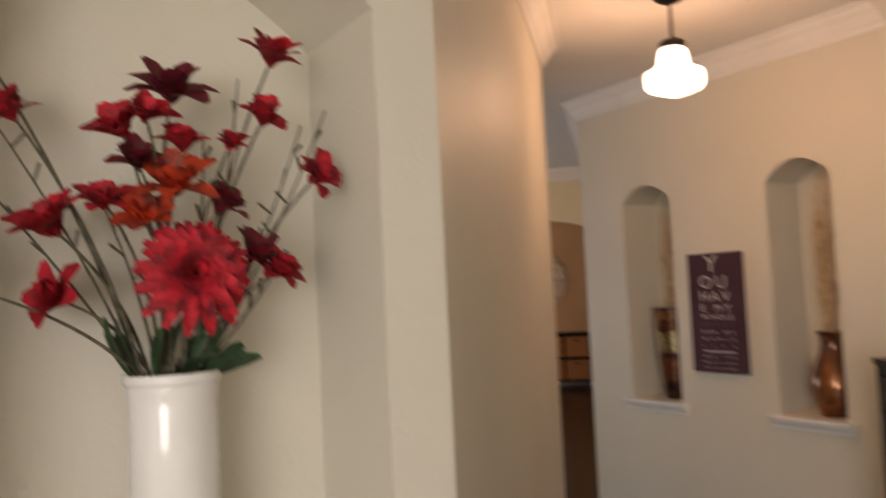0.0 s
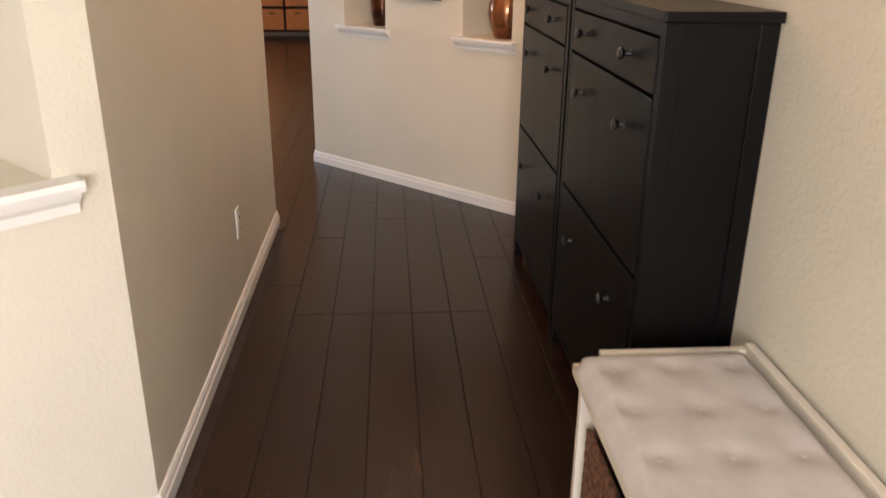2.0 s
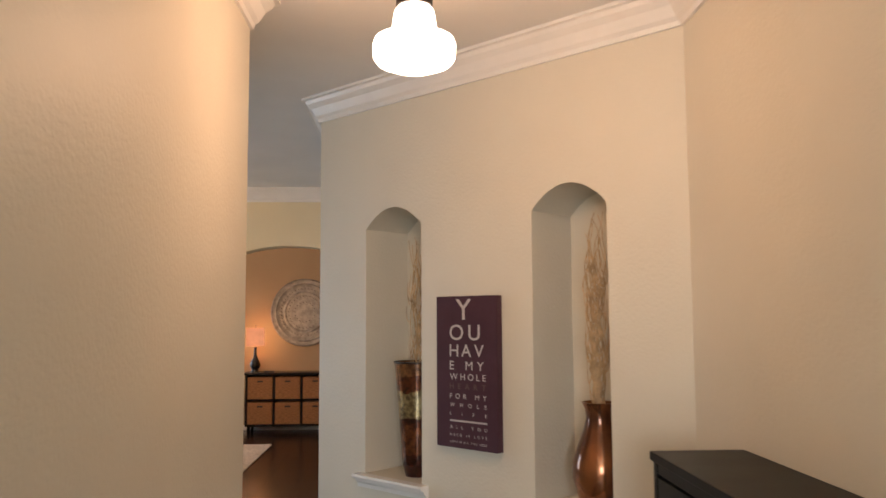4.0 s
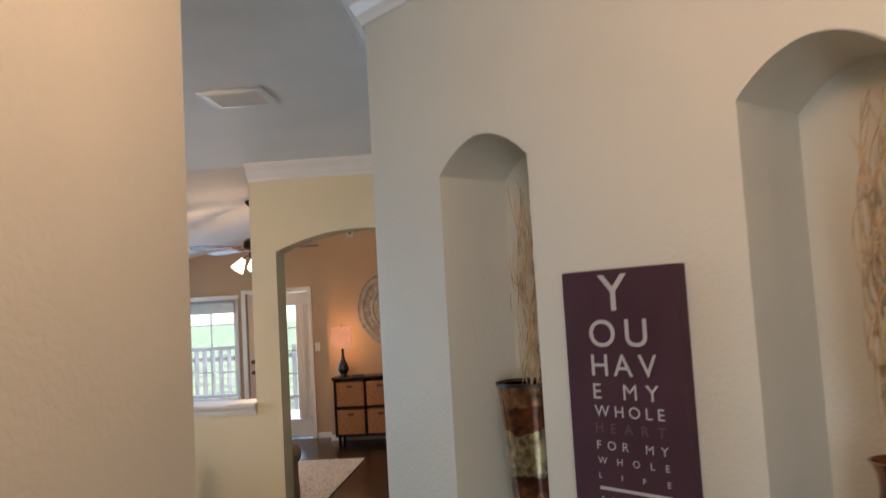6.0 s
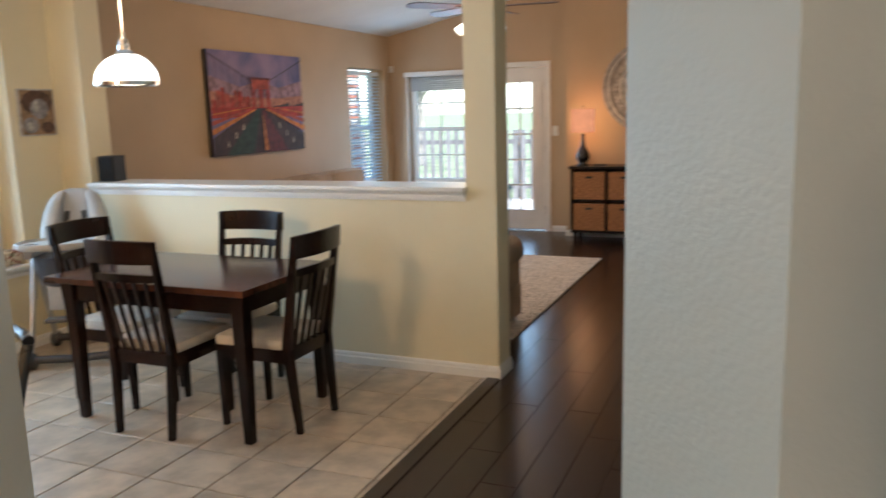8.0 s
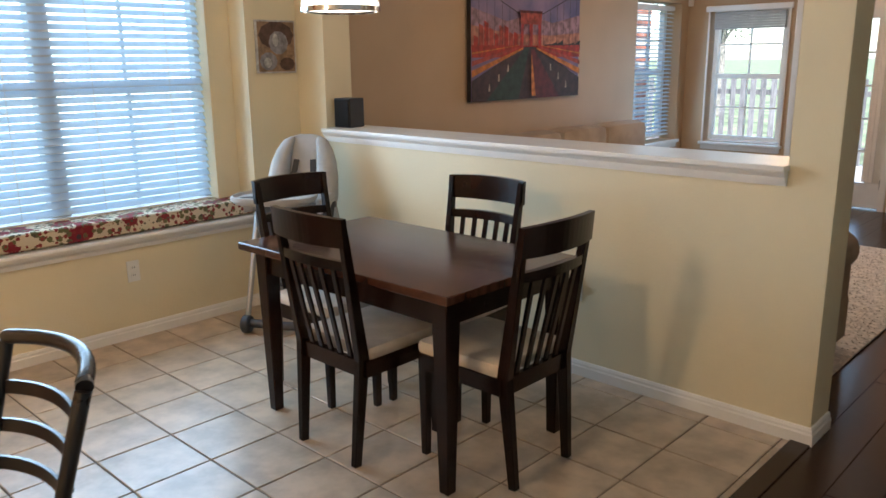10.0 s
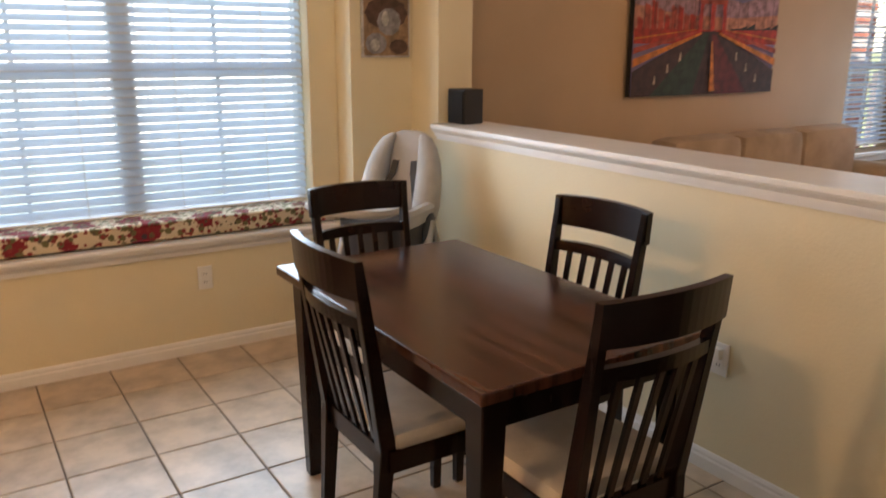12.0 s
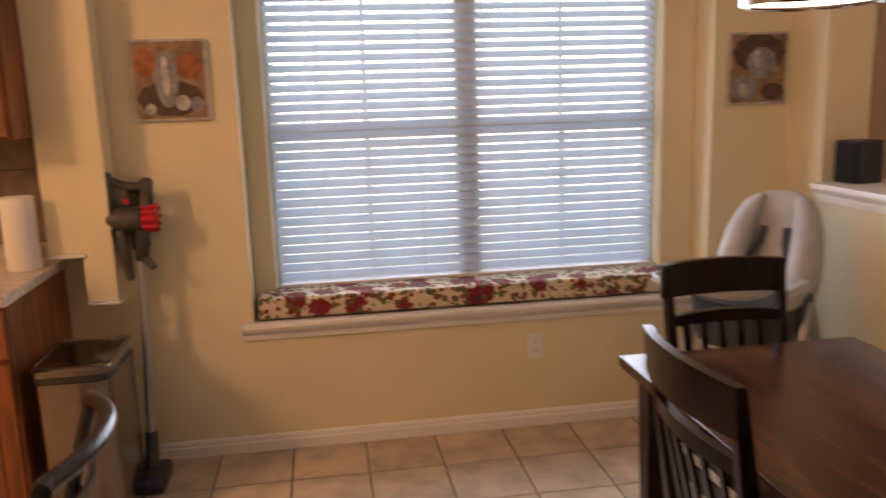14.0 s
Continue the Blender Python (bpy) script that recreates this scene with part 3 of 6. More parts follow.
# the local frames: yaw 90 makes local x run along +y and local -y look to +x
window("window_1", (XW - 0.275, 5.87, 0.65), 90, 1.855, 1.47, "white double window over the window seat", 2, 1, 0.49, False)
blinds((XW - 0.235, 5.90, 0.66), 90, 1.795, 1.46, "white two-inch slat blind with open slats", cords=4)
for y0, y1 in ((5.792, 5.885), (7.71, 7.868)):
    setting("window_jamb", rbox((XW - 0.335, y0, 0.583), (XW - 0.17, y1, 2.133), 0.003), NOOK, "pale yellow jamb of the window recess", "wall")
window("window_2", (XL - 0.16, 12.60, 0.63), 90, 0.90, 1.43, "white sash window of the living room", 1, 2, 0.5)
blinds((XL - 0.09, 12.61, 0.635), 90, 0.88, 1.42, "white slat blind with open slats", tilt=14, cords=2)
window("window_3", (-4.36, YF + 0.06, 0.61), 0, 0.79, 1.39, "white sash window onto the patio", 1, 1, 0.5)


def casing(name, x0, x1, z0, z1, w, sill):
    """White casing on the living room's far wall."""
    bm = bmesh.new()
    for lo, hi in (((x0 - w, z0), (x0, z1 + w)), ((x1, z0), (x1 + w, z1 + w)), ((x0, z1), (x1, z1 + w))):
        box(bm, (lo[0], YF - 0.018, lo[1]), (hi[0], YF - 0.001, hi[1]), 0.003)
    if sill:
        box(bm, (x0 - w - 0.02, YF - 0.05, z0 - 0.03), (x1 + w + 0.02, YF - 0.001, z0), 0.004)
        box(bm, (x0 - w, YF - 0.02, z0 - 0.085), (x1 + w, YF - 0.001, z0 - 0.03), 0.004)
    return setting(name, bm, WHITE, "white painted casing", "trim")


casing("casing_window", -4.39, -3.54, 0.585, 2.015, 0.018, True)
casing("casing_door", -3.41, -2.52, 0.0, 2.05, 0.06, False)
bm = bmesh.new()
box(bm, (XL + 0.001, 12.55, 0.575), (XL + 0.05, 13.55, 0.605), 0.004)
box(bm, (XL + 0.001, 12.57, 0.52), (XL + 0.02, 13.53, 0.575), 0.004)
setting("window_sill_side", bm, WHITE, "white window stool and apron", "sill")
sh = thing("roller_blind", (-4.36, YF + 0.03, 1.80), "raised grey cellular shade over the patio window", "shade")
for k in range(7):
    part("fold", rbox((0.01, -0.02, 0.004 + k * 0.026), (0.78, 0.02, 0.028 + k * 0.026), 0.006), SHADE, sh)
part("headrail", rbox((-0.07, -0.075, 0.19), (0.86, -0.05, 0.25), 0.006), WHITE, sh, "white valance board")
for x in (-0.06, 0.83):
    part("bracket", rbox((x, -0.051, 0.20), (x + 0.02, -0.029, 0.24)), WHITE, sh)

door = tagged(new("door_1"), "white glazed patio door with a grid of panes", "door", kind="structure")
door.matrix_basis = pose(-3.40, YF + 0.05, 0.012)
bm = bmesh.new()
for lo, hi in (((0, 0), (0.87, 0.25)), ((0, 1.85), (0.87, 2.03)), ((0, 0.25), (0.155, 1.85)), ((0.715, 0.25), (0.87, 1.85))):
    box(bm, (lo[0], 0, lo[1]), (hi[0], 0.045, hi[1]), 0.003)
part("door_leaf", bm, WHITE, door)
for i in range(3):
    for j in range(5):
        w, h = 0.56 / 3, 1.6 / 5
        o = part("pane", rbox((0.155 + i * w, 0.02, 0.25 + j * h), (0.155 + (i + 1) * w, 0.025, 0.25 + (j + 1) * h)), GLASS, door)
        o.visible_shadow = False
for i in (1, 2):
    part("muntin", rbox((0.155 + i * 0.187 - 0.01, 0.008, 0.25), (0.155 + i * 0.187 + 0.01, 0.036, 1.85)), WHITE, door)
for j in range(1, 5):
    part("muntin", rbox((0.155, 0.009, 0.25 + j * 0.32 - 0.01), (0.715, 0.035, 0.25 + j * 0.32 + 0.01)), WHITE, door)
for z in (0.93, 1.08):
    bm = bmesh.new()
    lathe(bm, [(0.03, 0), (0.03, 0.006), (0.012, 0.012), (0.012, 0.03), (0.024, 0.04), (0.024, 0.056), (0.0, 0.062)], seg=18)
    bmesh.ops.transform(bm, matrix=pose(0.06, 0, z, 90, 0, 0), verts=bm.verts)
    part("door_knob", bm, KNOB, door, "dark metal knob", smooth=True)
for z in (0.25, 1.02, 1.8):
    part("hinge", rbox((0.862, -0.012, z - 0.05), (0.885, 0.0, z + 0.05), 0.002), KNOB, door)
cur = thing("door_panel", (-2.70, YF + 0.02, 0.28), "white folded fabric panel at the side of the door glass", "curtain")
bm = bmesh.new()
for k in range(5):
    box(bm, (0.02 * k, -0.012 + 0.008 * (k % 2), 0), (0.02 * k + 0.022, 0.004 + 0.008 * (k % 2), 1.58), 0.003)
part("fabric", bm, WHITE, cur)

# ---- window seat ----
FLORAL = bpy.data.materials.new("floral_fabric")
FLORAL.use_nodes = True
nt = FLORAL.node_tree
bs = nt.nodes["Principled BSDF"]
bs.inputs["Roughness"].default_value = 0.9
co = nt.nodes.new("ShaderNodeTexCoord")
prev = None
for scale, size, col, seed in ((8.5, 0.47, (0.20, 0.012, 0.022), 0.0), (8.5, 0.20, (0.045, 0.035, 0.045), 0.0), (22, 0.36, (0.13, 0.12, 0.05), 3.7), (30, 0.33, (0.22, 0.03, 0.03), 9.1), (34, 0.27, (0.09, 0.07, 0.05), 5.3)):
    mp = nt.nodes.new("ShaderNodeMapping")
    mp.inputs["Location"].default_value = (seed, seed * 1.7, seed * 0.3)
    vo, no = nt.nodes.new("ShaderNodeTexVoronoi"), nt.nodes.new("ShaderNodeTexNoise")
    vo.inputs["Scale"].default_value, vo.inputs["Randomness"].default_value = scale, 0.75
    no.inputs["Scale"].default_value = scale * 5
    nt.links.new(co.outputs["Object"], mp.inputs[0])
    nt.links.new(mp.outputs[0], vo.inputs["Vector"])
    nt.links.new(mp.outputs[0], no.inputs["Vector"])
    ad, lt, mx = nt.nodes.new("ShaderNodeMath"), nt.nodes.new("ShaderNodeMath"), nt.nodes.new("ShaderNodeMix")
    ad.operation, ad.inputs[1].default_value = "MULTIPLY_ADD", 0.35
    lt.operation, lt.inputs[1].default_value = "LESS_THAN", size + 0.17
    nt.links.new(no.outputs[0], ad.inputs[0])
    nt.links.new(vo.outputs["Distance"], ad.inputs[2])
    nt.links.new(ad.outputs[0], lt.inputs[0])
    mx.data_type = "RGBA"
    nt.links.new(lt.outputs[0], mx.inputs[0])
    mx.inputs[6].default_value, mx.inputs[7].default_value = (0.62, 0.53, 0.38, 1), (*col, 1)
    if prev:
        nt.links.new(prev, mx.inputs[6])
    prev = mx.outputs[2]
nt.links.new(prev, bs.inputs["Base Color"])
cu = thing("seat_cushion", (XW, 5.81, 0.592), "cream window seat cushion with red flower print", "cushion")
bm = rbox((-0.235, 0, 0), (-0.012, 2.04, 0.095), 0.014)
part("cushion", bm, FLORAL, cu, smooth=True)
bm = bmesh.new()
for z in (0.012, 0.085):
    tube(bm, [(-0.013, 0.01, z), (-0.010, 1.0, z), (-0.013, 2.03, z)], 0.004, 6)
part("piping", bm, FLORAL, cu)


# ---- lamps ----
BRONZE = mat("dark_bronze", (0.035, 0.025, 0.02), 0.4, metal=0.8, vary=0.1)
OPAL = glow("lit_opal_glass", (1.0, 0.86, 0.68), 1.0)
LINEN = glow("lit_linen_shade", (1.0, 0.40, 0.20), 0.11, 0.9, (0.45, 0.20, 0.11))
lt = thing("ceiling_lamp", (0.345, 3.595, H - 0.012), "schoolhouse lamp of white opal glass on a bronze stem", "lamp")
bm = bmesh.new()
lathe(bm, [(0.0, 0.012), (0.065, 0.012), (0.065, -0.012), (0.045, -0.03), (0.02, -0.04), (0.0, -0.04)], seg=24)
part("canopy", bm, BRONZE, lt, smooth=True)
bm = bmesh.new()
tube(bm, [(0, 0, -0.03), (0, 0, -0.2)], 0.007)
part("stem", bm, BRONZE, lt)
bm = bmesh.new()
lathe(bm, [(0.0, -0.185), (0.035, -0.187), (0.052, -0.2), (0.052, -0.222), (0.04, -0.225), (0.0, -0.225)], seg=24)
part("fitter", bm, BRONZE, lt, smooth=True)
bm = bmesh.new()
lathe(bm, [(0.046, -0.222), (0.056, -0.235), (0.060, -0.255), (0.064, -0.285), (0.082, -0.305), (0.112, -0.318), (0.118, -0.335), (0.116, -0.372), (0.104, -0.388), (0.06, -0.405), (0.018, -0.418), (0.0, -0.42)], seg=32)
o = part("shade", bm, OPAL, lt, "glowing white stepped glass", smooth=True)
o.visible_shadow = False

pl = thing("pendant_lamp", (-2.93, 7.25, H), "chrome pendant lamp with a white glass dome", "lamp")
bm = bmesh.new()
lathe(bm, [(0.0, 0), (0.06, 0), (0.06, -0.015), (0.01, -0.03), (0.0, -0.03)], seg=20)
part("canopy", bm, CHROME, pl, smooth=True)
bm = bmesh.new()
tube(bm, [(0, 0, -0.02), (0, 0, -0.86)], 0.005)
part("stem", bm, CHROME, pl)
bm = bmesh.new()
lathe(bm, [(0.0, -0.82), (0.012, -0.82), (0.014, -0.85), (0.024, -0.855), (0.024, -0.875), (0.03, -0.88), (0.03, -0.905), (0.038, -0.91), (0.05, -0.935), (0.03, -0.94), (0.0, -0.94)], seg=24)
part("socket_cover", bm, CHROME, pl, smooth=True)
DOME = glow("lit_dome_glass", (1.0, 0.9, 0.76), 0.9)
bm = bmesh.new()
dome = [(0.034 + 0.121 * math.sin(a) ** 1.15, -0.925 - 0.14 * (1 - math.cos(a)) ** 0.9) for a in [k * 1.5708 / 9 for k in range(10)]]
lathe(bm, [(0.0, -0.93)] + dome + [(0.15, -1.066)] + [(r - 0.008, z - 0.006) for r, z in dome[::-1]] + [(0.0, -0.952)], seg=36)
o = part("shade", bm, DOME, pl, "glowing white glass dome", smooth=True)
o.visible_shadow = False
bm = bmesh.new()
lathe(bm, [(0.152, -1.06), (0.157, -1.06), (0.159, -1.078), (0.154, -1.082), (0.150, -1.078), (0.152, -1.06)], seg=36)
part("rim", bm, CHROME, pl, "chrome band", smooth=True)
for k in range(3):
    a = k * 2.094 + 0.5
    bm = bmesh.new()
    tube(bm, [((r + 0.003) * math.cos(a), (r + 0.003) * math.sin(a), z + 0.002) for r, z in dome], 0.0035, 6)
    part("strap", bm, CHROME, pl)

# ceiling fan
FANWOOD = mat("fan_blade_wood", (0.06, 0.014, 0.011), 0.35, vary=0.25, scale=3, stretch=(1, 6, 1))
FX, FY = -2.38, 11.0
fz = 2.505 + 0.2 * (FX - XL)
DROP = 0.19
fan = thing("ceiling_fan", (FX, FY, fz), "bronze ceiling fan with dark wooden blades and three lights", "fan")
bm = bmesh.new()
lathe(bm, [(0.0, 0.03), (0.07, 0.03), (0.07, -0.02), (0.03, -0.06), (0.0, -0.06)], seg=20)
part("canopy", bm, BRONZE, fan, smooth=True)
bm = bmesh.new()
tube(bm, [(0, 0, -0.04), (0, 0, -0.24 - DROP)], 0.013)
part("downrod", bm, BRONZE, fan)
bm = bmesh.new()
lathe(bm, [(0.0, -0.2), (0.06, -0.21), (0.10, -0.24), (0.105, -0.30), (0.08, -0.34), (0.05, -0.36), (0.05, -0.42), (0.02, -0.44), (0, -0.44)], seg=24)
part("motor", bm, BRONZE, fan, smooth=True, m=pose(0, 0, -DROP))
for k in range(5):
    a = radians(72 * k + 8)
    bm = bmesh.new()
    n = 8
    ring = [(0.16, -0.045), (0.30, -0.062), (0.62, -0.075), (0.68, -0.05), (0.70, 0.0), (0.68, 0.05), (0.62, 0.075), (0.30, 0.062), (0.16, 0.045)]
    lo = [bm.verts.new((x, y, y * 0.2)) for x, y in ring]
    hi = [bm.verts.new((x, y, y * 0.2 + 0.007)) for x, y in ring]
    bm.faces.new(lo[::-1]), bm.faces.new(hi)
    for j in range(len(ring)):
        bm.faces.new((lo[j], lo[(j + 1) % len(ring)], hi[(j + 1) % len(ring)], hi[j]))
    blade = part("blade", bm, FANWOOD, fan, m=pose(0, 0, -0.325 - DROP, 0, 0, math.degrees(a)))
    bm = bmesh.new()
    beam(bm, (0.09, 0, -0.004), (0.24, 0, -0.004), 0.03, 0.008, 0.05, 0.006)
    part("blade_arm", bm, BRONZE, blade)
for k in range(3):
    a = radians(120 * k + 50)
    bm = bmesh.new()
    tube(bm, [(0.03 * math.cos(a), 0.03 * math.sin(a), -0.40 - DROP), (0.09 * math.cos(a), 0.09 * math.sin(a), -0.40 - DROP), (0.125 * math.cos(a), 0.125 * math.sin(a), -0.44 - DROP)], 0.009, 8)
    part("lamp_arm", bm, BRONZE, fan, smooth=True)
BELL = glow("lit_bell_glass", (1.0, 0.86, 0.66), 0.8)
for k in range(3):
    a = radians(120 * k + 50)
    bm = bmesh.new()
    lathe(bm, [(0.0, 0), (0.022, 0.0), (0.03, -0.03), (0.045, -0.07), (0.06, -0.105), (0.056, -0.105), (0.028, -0.03), (0.0, -0.01)], seg=20)
    o = part("shade", bm, BELL, fan, "glowing glass bell", smooth=True, m=Matrix.Translation((0.12 * math.cos(a), 0.12 * math.sin(a), -0.43 - DROP)) @ pose(0, 0, 0, 0, -38, math.degrees(a)) @ Matrix.Scale(1.25, 4))
    o.visible_shadow = False

# ---- things on the niche wall ----
NX = Vector((1, -1, 0)) / S2
NN = Vector((-1, -1, 0)) / S2


def on_niche_wall(x, z, out=0.0):
    """The pose of a frame on the niche wall: local x to the viewer's right, local y up, local z out of the wall."""
    o = Vector((x, 5.30 - x, z)) + NN * out
    return Matrix(((NX.x, 0, NN.x, o.x), (NX.y, 0, NN.y, o.y), (0, 1, 0, o.z), (0, 0, 0, 1)))


PLUM = mat("plum_canvas", (0.055, 0.016, 0.028), 0.75, vary=0.06, fine=500, bump=0.08)
INK = mat("pale_ink", (0.52, 0.48, 0.46), 0.8, vary=0.04, bump=0)
DIMINK = mat("brown_ink", (0.12, 0.07, 0.065), 0.8, vary=0.04, bump=0)
glyphs = {}


def glyph(ch):
    if ch not in glyphs:
        cv = bpy.data.curves.new("glyph", "FONT")
        cv.body = ch
        cv.offset = 0.0 if ch == "M" else 0.005
        tmp = bpy.data.objects.new("glyph", cv)
        me = bpy.data.meshes.new_from_object(tmp)
        bpy.data.objects.remove(tmp)
        xs = [v.co.x for v in me.vertices]
        glyphs[ch] = (me, min(xs), max(xs))
    return glyphs[ch]


sign = new("wall_sign")
tagged(sign, "plum canvas sign lettered like an eye chart", "sign")
sign.matrix_basis = on_niche_wall(0.588, 1.447, 0.0)
SW, SH = 0.330, 0.625
part("canvas", rbox((-SW / 2, -SH / 2, 0.002), (SW / 2, SH / 2, 0.036), 0.003), PLUM, sign)


def line(text, top, bottom, x0, x1, ink=None):
    """One line of capitals between two heights, spread evenly from x0 to x1."""
    hgt = (bottom - top) * SH
    size = hgt / 0.69
    widths = [(glyph(c)[2] - glyph(c)[1]) * size * 1.12 if c != " " else size * 0.3 for c in text]
    gap = ((x1 - x0) * SW - sum(widths)) / max(1, len(text) - 1)
    bm = bmesh.new()
    x = (x0 - 0.465) * SW + (0 if len(text) > 1 else ((x1 - x0) * SW - widths[0]) / 2)
    for c, w in zip(text, widths):
        if c != " ":
            me, lo, hi = glyph(c)
            tmp = bmesh.new()
            tmp.from_mesh(me)
            merge(bm, tmp, Matrix.Translation((x, (0.5 - bottom) * SH, 0.0385)) @ Matrix.Diagonal((size * 1.12, size, 1, 1)) @ Matrix.Translation((-lo, 0, 0)))
        x += w + gap
    part("lettering", bm, ink or INK, sign)


for text, a, b, x0, x1 in (("Y", 0.02, 0.155, 0.27, 0.60), ("OU", 0.19, 0.29, 0.20, 0.70), ("HAV", 0.32, 0.40, 0.20, 0.76), ("E MY", 0.43, 0.487, 0.20, 0.76), ("WHOLE", 0.512, 0.553, 0.20, 0.79)):
    line(text, a, b, x0, x1)
line("HEART", 0.578, 0.614, 0.20, 0.79, DIMINK)
for text, a, b in (("FOR MY", 0.645, 0.677), ("WHOLE", 0.706, 0.731), ("LIFE", 0.765, 0.786), ("ALL YOU", 0.853, 0.874), ("NEED IS LOVE", 0.905, 0.922), ("LOVE IS ALL YOU NEED", 0.952, 0.966)):
    line(text, a, b, 0.20, 0.80)
bm = rbox((-0.265 * SW, (0.5 - 0.828) * SH, 0.036), (0.335 * SW, (0.5 - 0.817) * SH, 0.0385))
part("rule", bm, INK, sign)

COPPER = mat("copper_glaze", (0.36, 0.13, 0.045), 0.2, metal=0.75, vary=0.3, scale=7, fine=60, bump=0.01, second=(0.06, 0.018, 0.01), coat=0.6)
STICK = mat("dry_willow", (0.56, 0.39, 0.22), 0.8, vary=0.2, scale=20)
# the tall vase: bands of copper, brown and gold leaf
LEAF = bpy.data.materials.new("leafed_metal")
LEAF.use_nodes = True
nt = LEAF.node_tree
bs = nt.nodes["Principled BSDF"]
bs.inputs["Metallic"].default_value, bs.inputs["Roughness"].default_value, bs.inputs["Coat Weight"].default_value = 0.9, 0.2, 0.7
co, sx, rp, no, no2, md, mx = (nt.nodes.new("ShaderNode" + k) for k in ("TexCoord", "SeparateXYZ", "ValToRGB", "TexNoise", "TexNoise", "Math", "Mix"))
nt.links.new(co.outputs["Object"], sx.inputs[0])
nt.links.new(co.outputs["Object"], no.inputs["Vector"])
nt.links.new(co.outputs["Object"], no2.inputs["Vector"])
no.inputs["Scale"].default_value, no2.inputs["Scale"].default_value, no2.inputs["Detail"].default_value = 14, 42, 8
md.operation, md.inputs[1].default_value = "MULTIPLY_ADD", 0.13
nt.links.new(no.outputs[0], md.inputs[0])
nt.links.new(sx.outputs["Z"], md.inputs[2])
cr = rp.color_ramp
cr.interpolation = "CONSTANT"
stops = ((0.0, (0.10, 0.025, 0.014)), (0.16, (0.34, 0.12, 0.05)), (0.29, (0.15, 0.04, 0.018)), (0.335, (0.62, 0.50, 0.27)), (0.45, (0.22, 0.065, 0.025)), (0.52, (0.50, 0.24, 0.11)))
for k, (p, c) in enumerate(stops):
    e = cr.elements[k] if k < 2 else cr.elements.new(p)
    e.position, e.color = p, (*c, 1)
nt.links.new(md.outputs[0], rp.inputs[0])
mx.data_type, mx.blend_type = "RGBA", "MULTIPLY"
mx.inputs[0].default_value = 0.78
r2 = nt.nodes.new("ShaderNodeValToRGB")
r2.color_ramp.elements[0].position, r2.color_ramp.elements[1].position = 0.38, 0.62
r2.color_ramp.elements[0].color = (0.07, 0.04, 0.03, 1)
nt.links.new(no2.outputs[0], r2.inputs[0])
nt.links.new(rp.outputs[0], mx.inputs[6])
nt.links.new(r2.outputs[0], mx.inputs[7])
nt.links.new(mx.outputs[2], bs.inputs["Base Color"])

rngv = random.Random(3)


def sticks(parent, n, z0, height, spread, curl):
    """Dry curly willow: thin kinked twigs, each with two or three side shoots."""
    for k in range(n):
        a, r = rngv.random() * 6.28, spread * math.sqrt(rngv.random())
        x, y = r * math.cos(a), r * math.sin(a)
        ph, hh, f1, f2 = rngv.random() * 6.28, height * (0.7 + 0.3 * rngv.random()), rngv.uniform(9, 26), rngv.uniform(8, 22)
        pts = []
        for j in range(25):
            t = j / 24
            w = curl * min(1, t * 2)
            pts.append(Vector((x * (0.5 + 0.6 * t) + w * math.sin(ph + t * f1) + rngv.gauss(0, 0.0015), y * (0.5 + 0.6 * t) + w * math.cos(ph * 1.7 + t * f2) + rngv.gauss(0, 0.0015), z0 + hh * t)))
        bm = bmesh.new()
        tube(bm, pts, 0.0034, 6, 0.0014)
        for q in range(3):
            j = rngv.randrange(9, 21)
            d = Vector((rngv.uniform(-1, 1), rngv.uniform(-1, 1), 0)) * 0.022
            e = pts[j] + d + Vector((0, 0, rngv.uniform(0.05, 0.12)))
            tube(bm, curve_pts(pts[j], pts[j] + d * 0.9 + Vector((0, 0, 0.02)), e, 5), 0.002, 5, 0.001)
        part("twig", bm, STICK, parent)


def niche_at(x, depth):
    p = Vector((x, 5.30 - x, 0)) - NN * depth
    return (p.x, p.y, 0.952)


tv = thing("tall_vase", niche_at(0.283, 0.118), "tall tapered vase of copper and gold leaf with dry twigs", "vase")
bm = bmesh.new()
lathe(bm, [(r * 1.07, z * 1.025) for r, z in ((0.0, 0), (0.052, 0.0), (0.055, 0.012), (0.066, 0.06), (0.08, 0.27), (0.094, 0.44), (0.099, 0.495), (0.101, 0.502), (0.096, 0.502), (0.086, 0.42), (0.06, 0.05), (0.0, 0.03))], seg=48)
part("body", bm, LEAF, tv, smooth=True)
bm = bmesh.new()
lathe(bm, [(r * 1.07, z * 1.025) for r, z in ((0.098, 0.497), (0.1015, 0.497), (0.1015, 0.505), (0.097, 0.505), (0.098, 0.497))], seg=48)
part("rim", bm, BRONZE, tv, smooth=True)
sticks(tv, 13, 0.06, 1.07, 0.045, 0.014)

jv = thing("copper_jug_vase", niche_at(0.965, 0.115), "copper-glazed bulbous vase with tall curly twigs", "vase")
bm = bmesh.new()
jug = [(0.0, 0), (0.058, 0.0), (0.062, 0.008), (0.075, 0.05), (0.092, 0.12), (0.09, 0.18), (0.07, 0.25), (0.05, 0.31), (0.043, 0.35), (0.047, 0.385), (0.058, 0.41), (0.053, 0.41), (0.038, 0.36), (0.04, 0.3), (0.08, 0.15), (0.05, 0.02), (0, 0.02)]
lathe(bm, [(r * 1.14, z * 0.97) for r, z in jug], seg=36)
part("body", bm, COPPER, jv, smooth=True)
sticks(jv, 24, 0.2, 0.93, 0.036, 0.016)


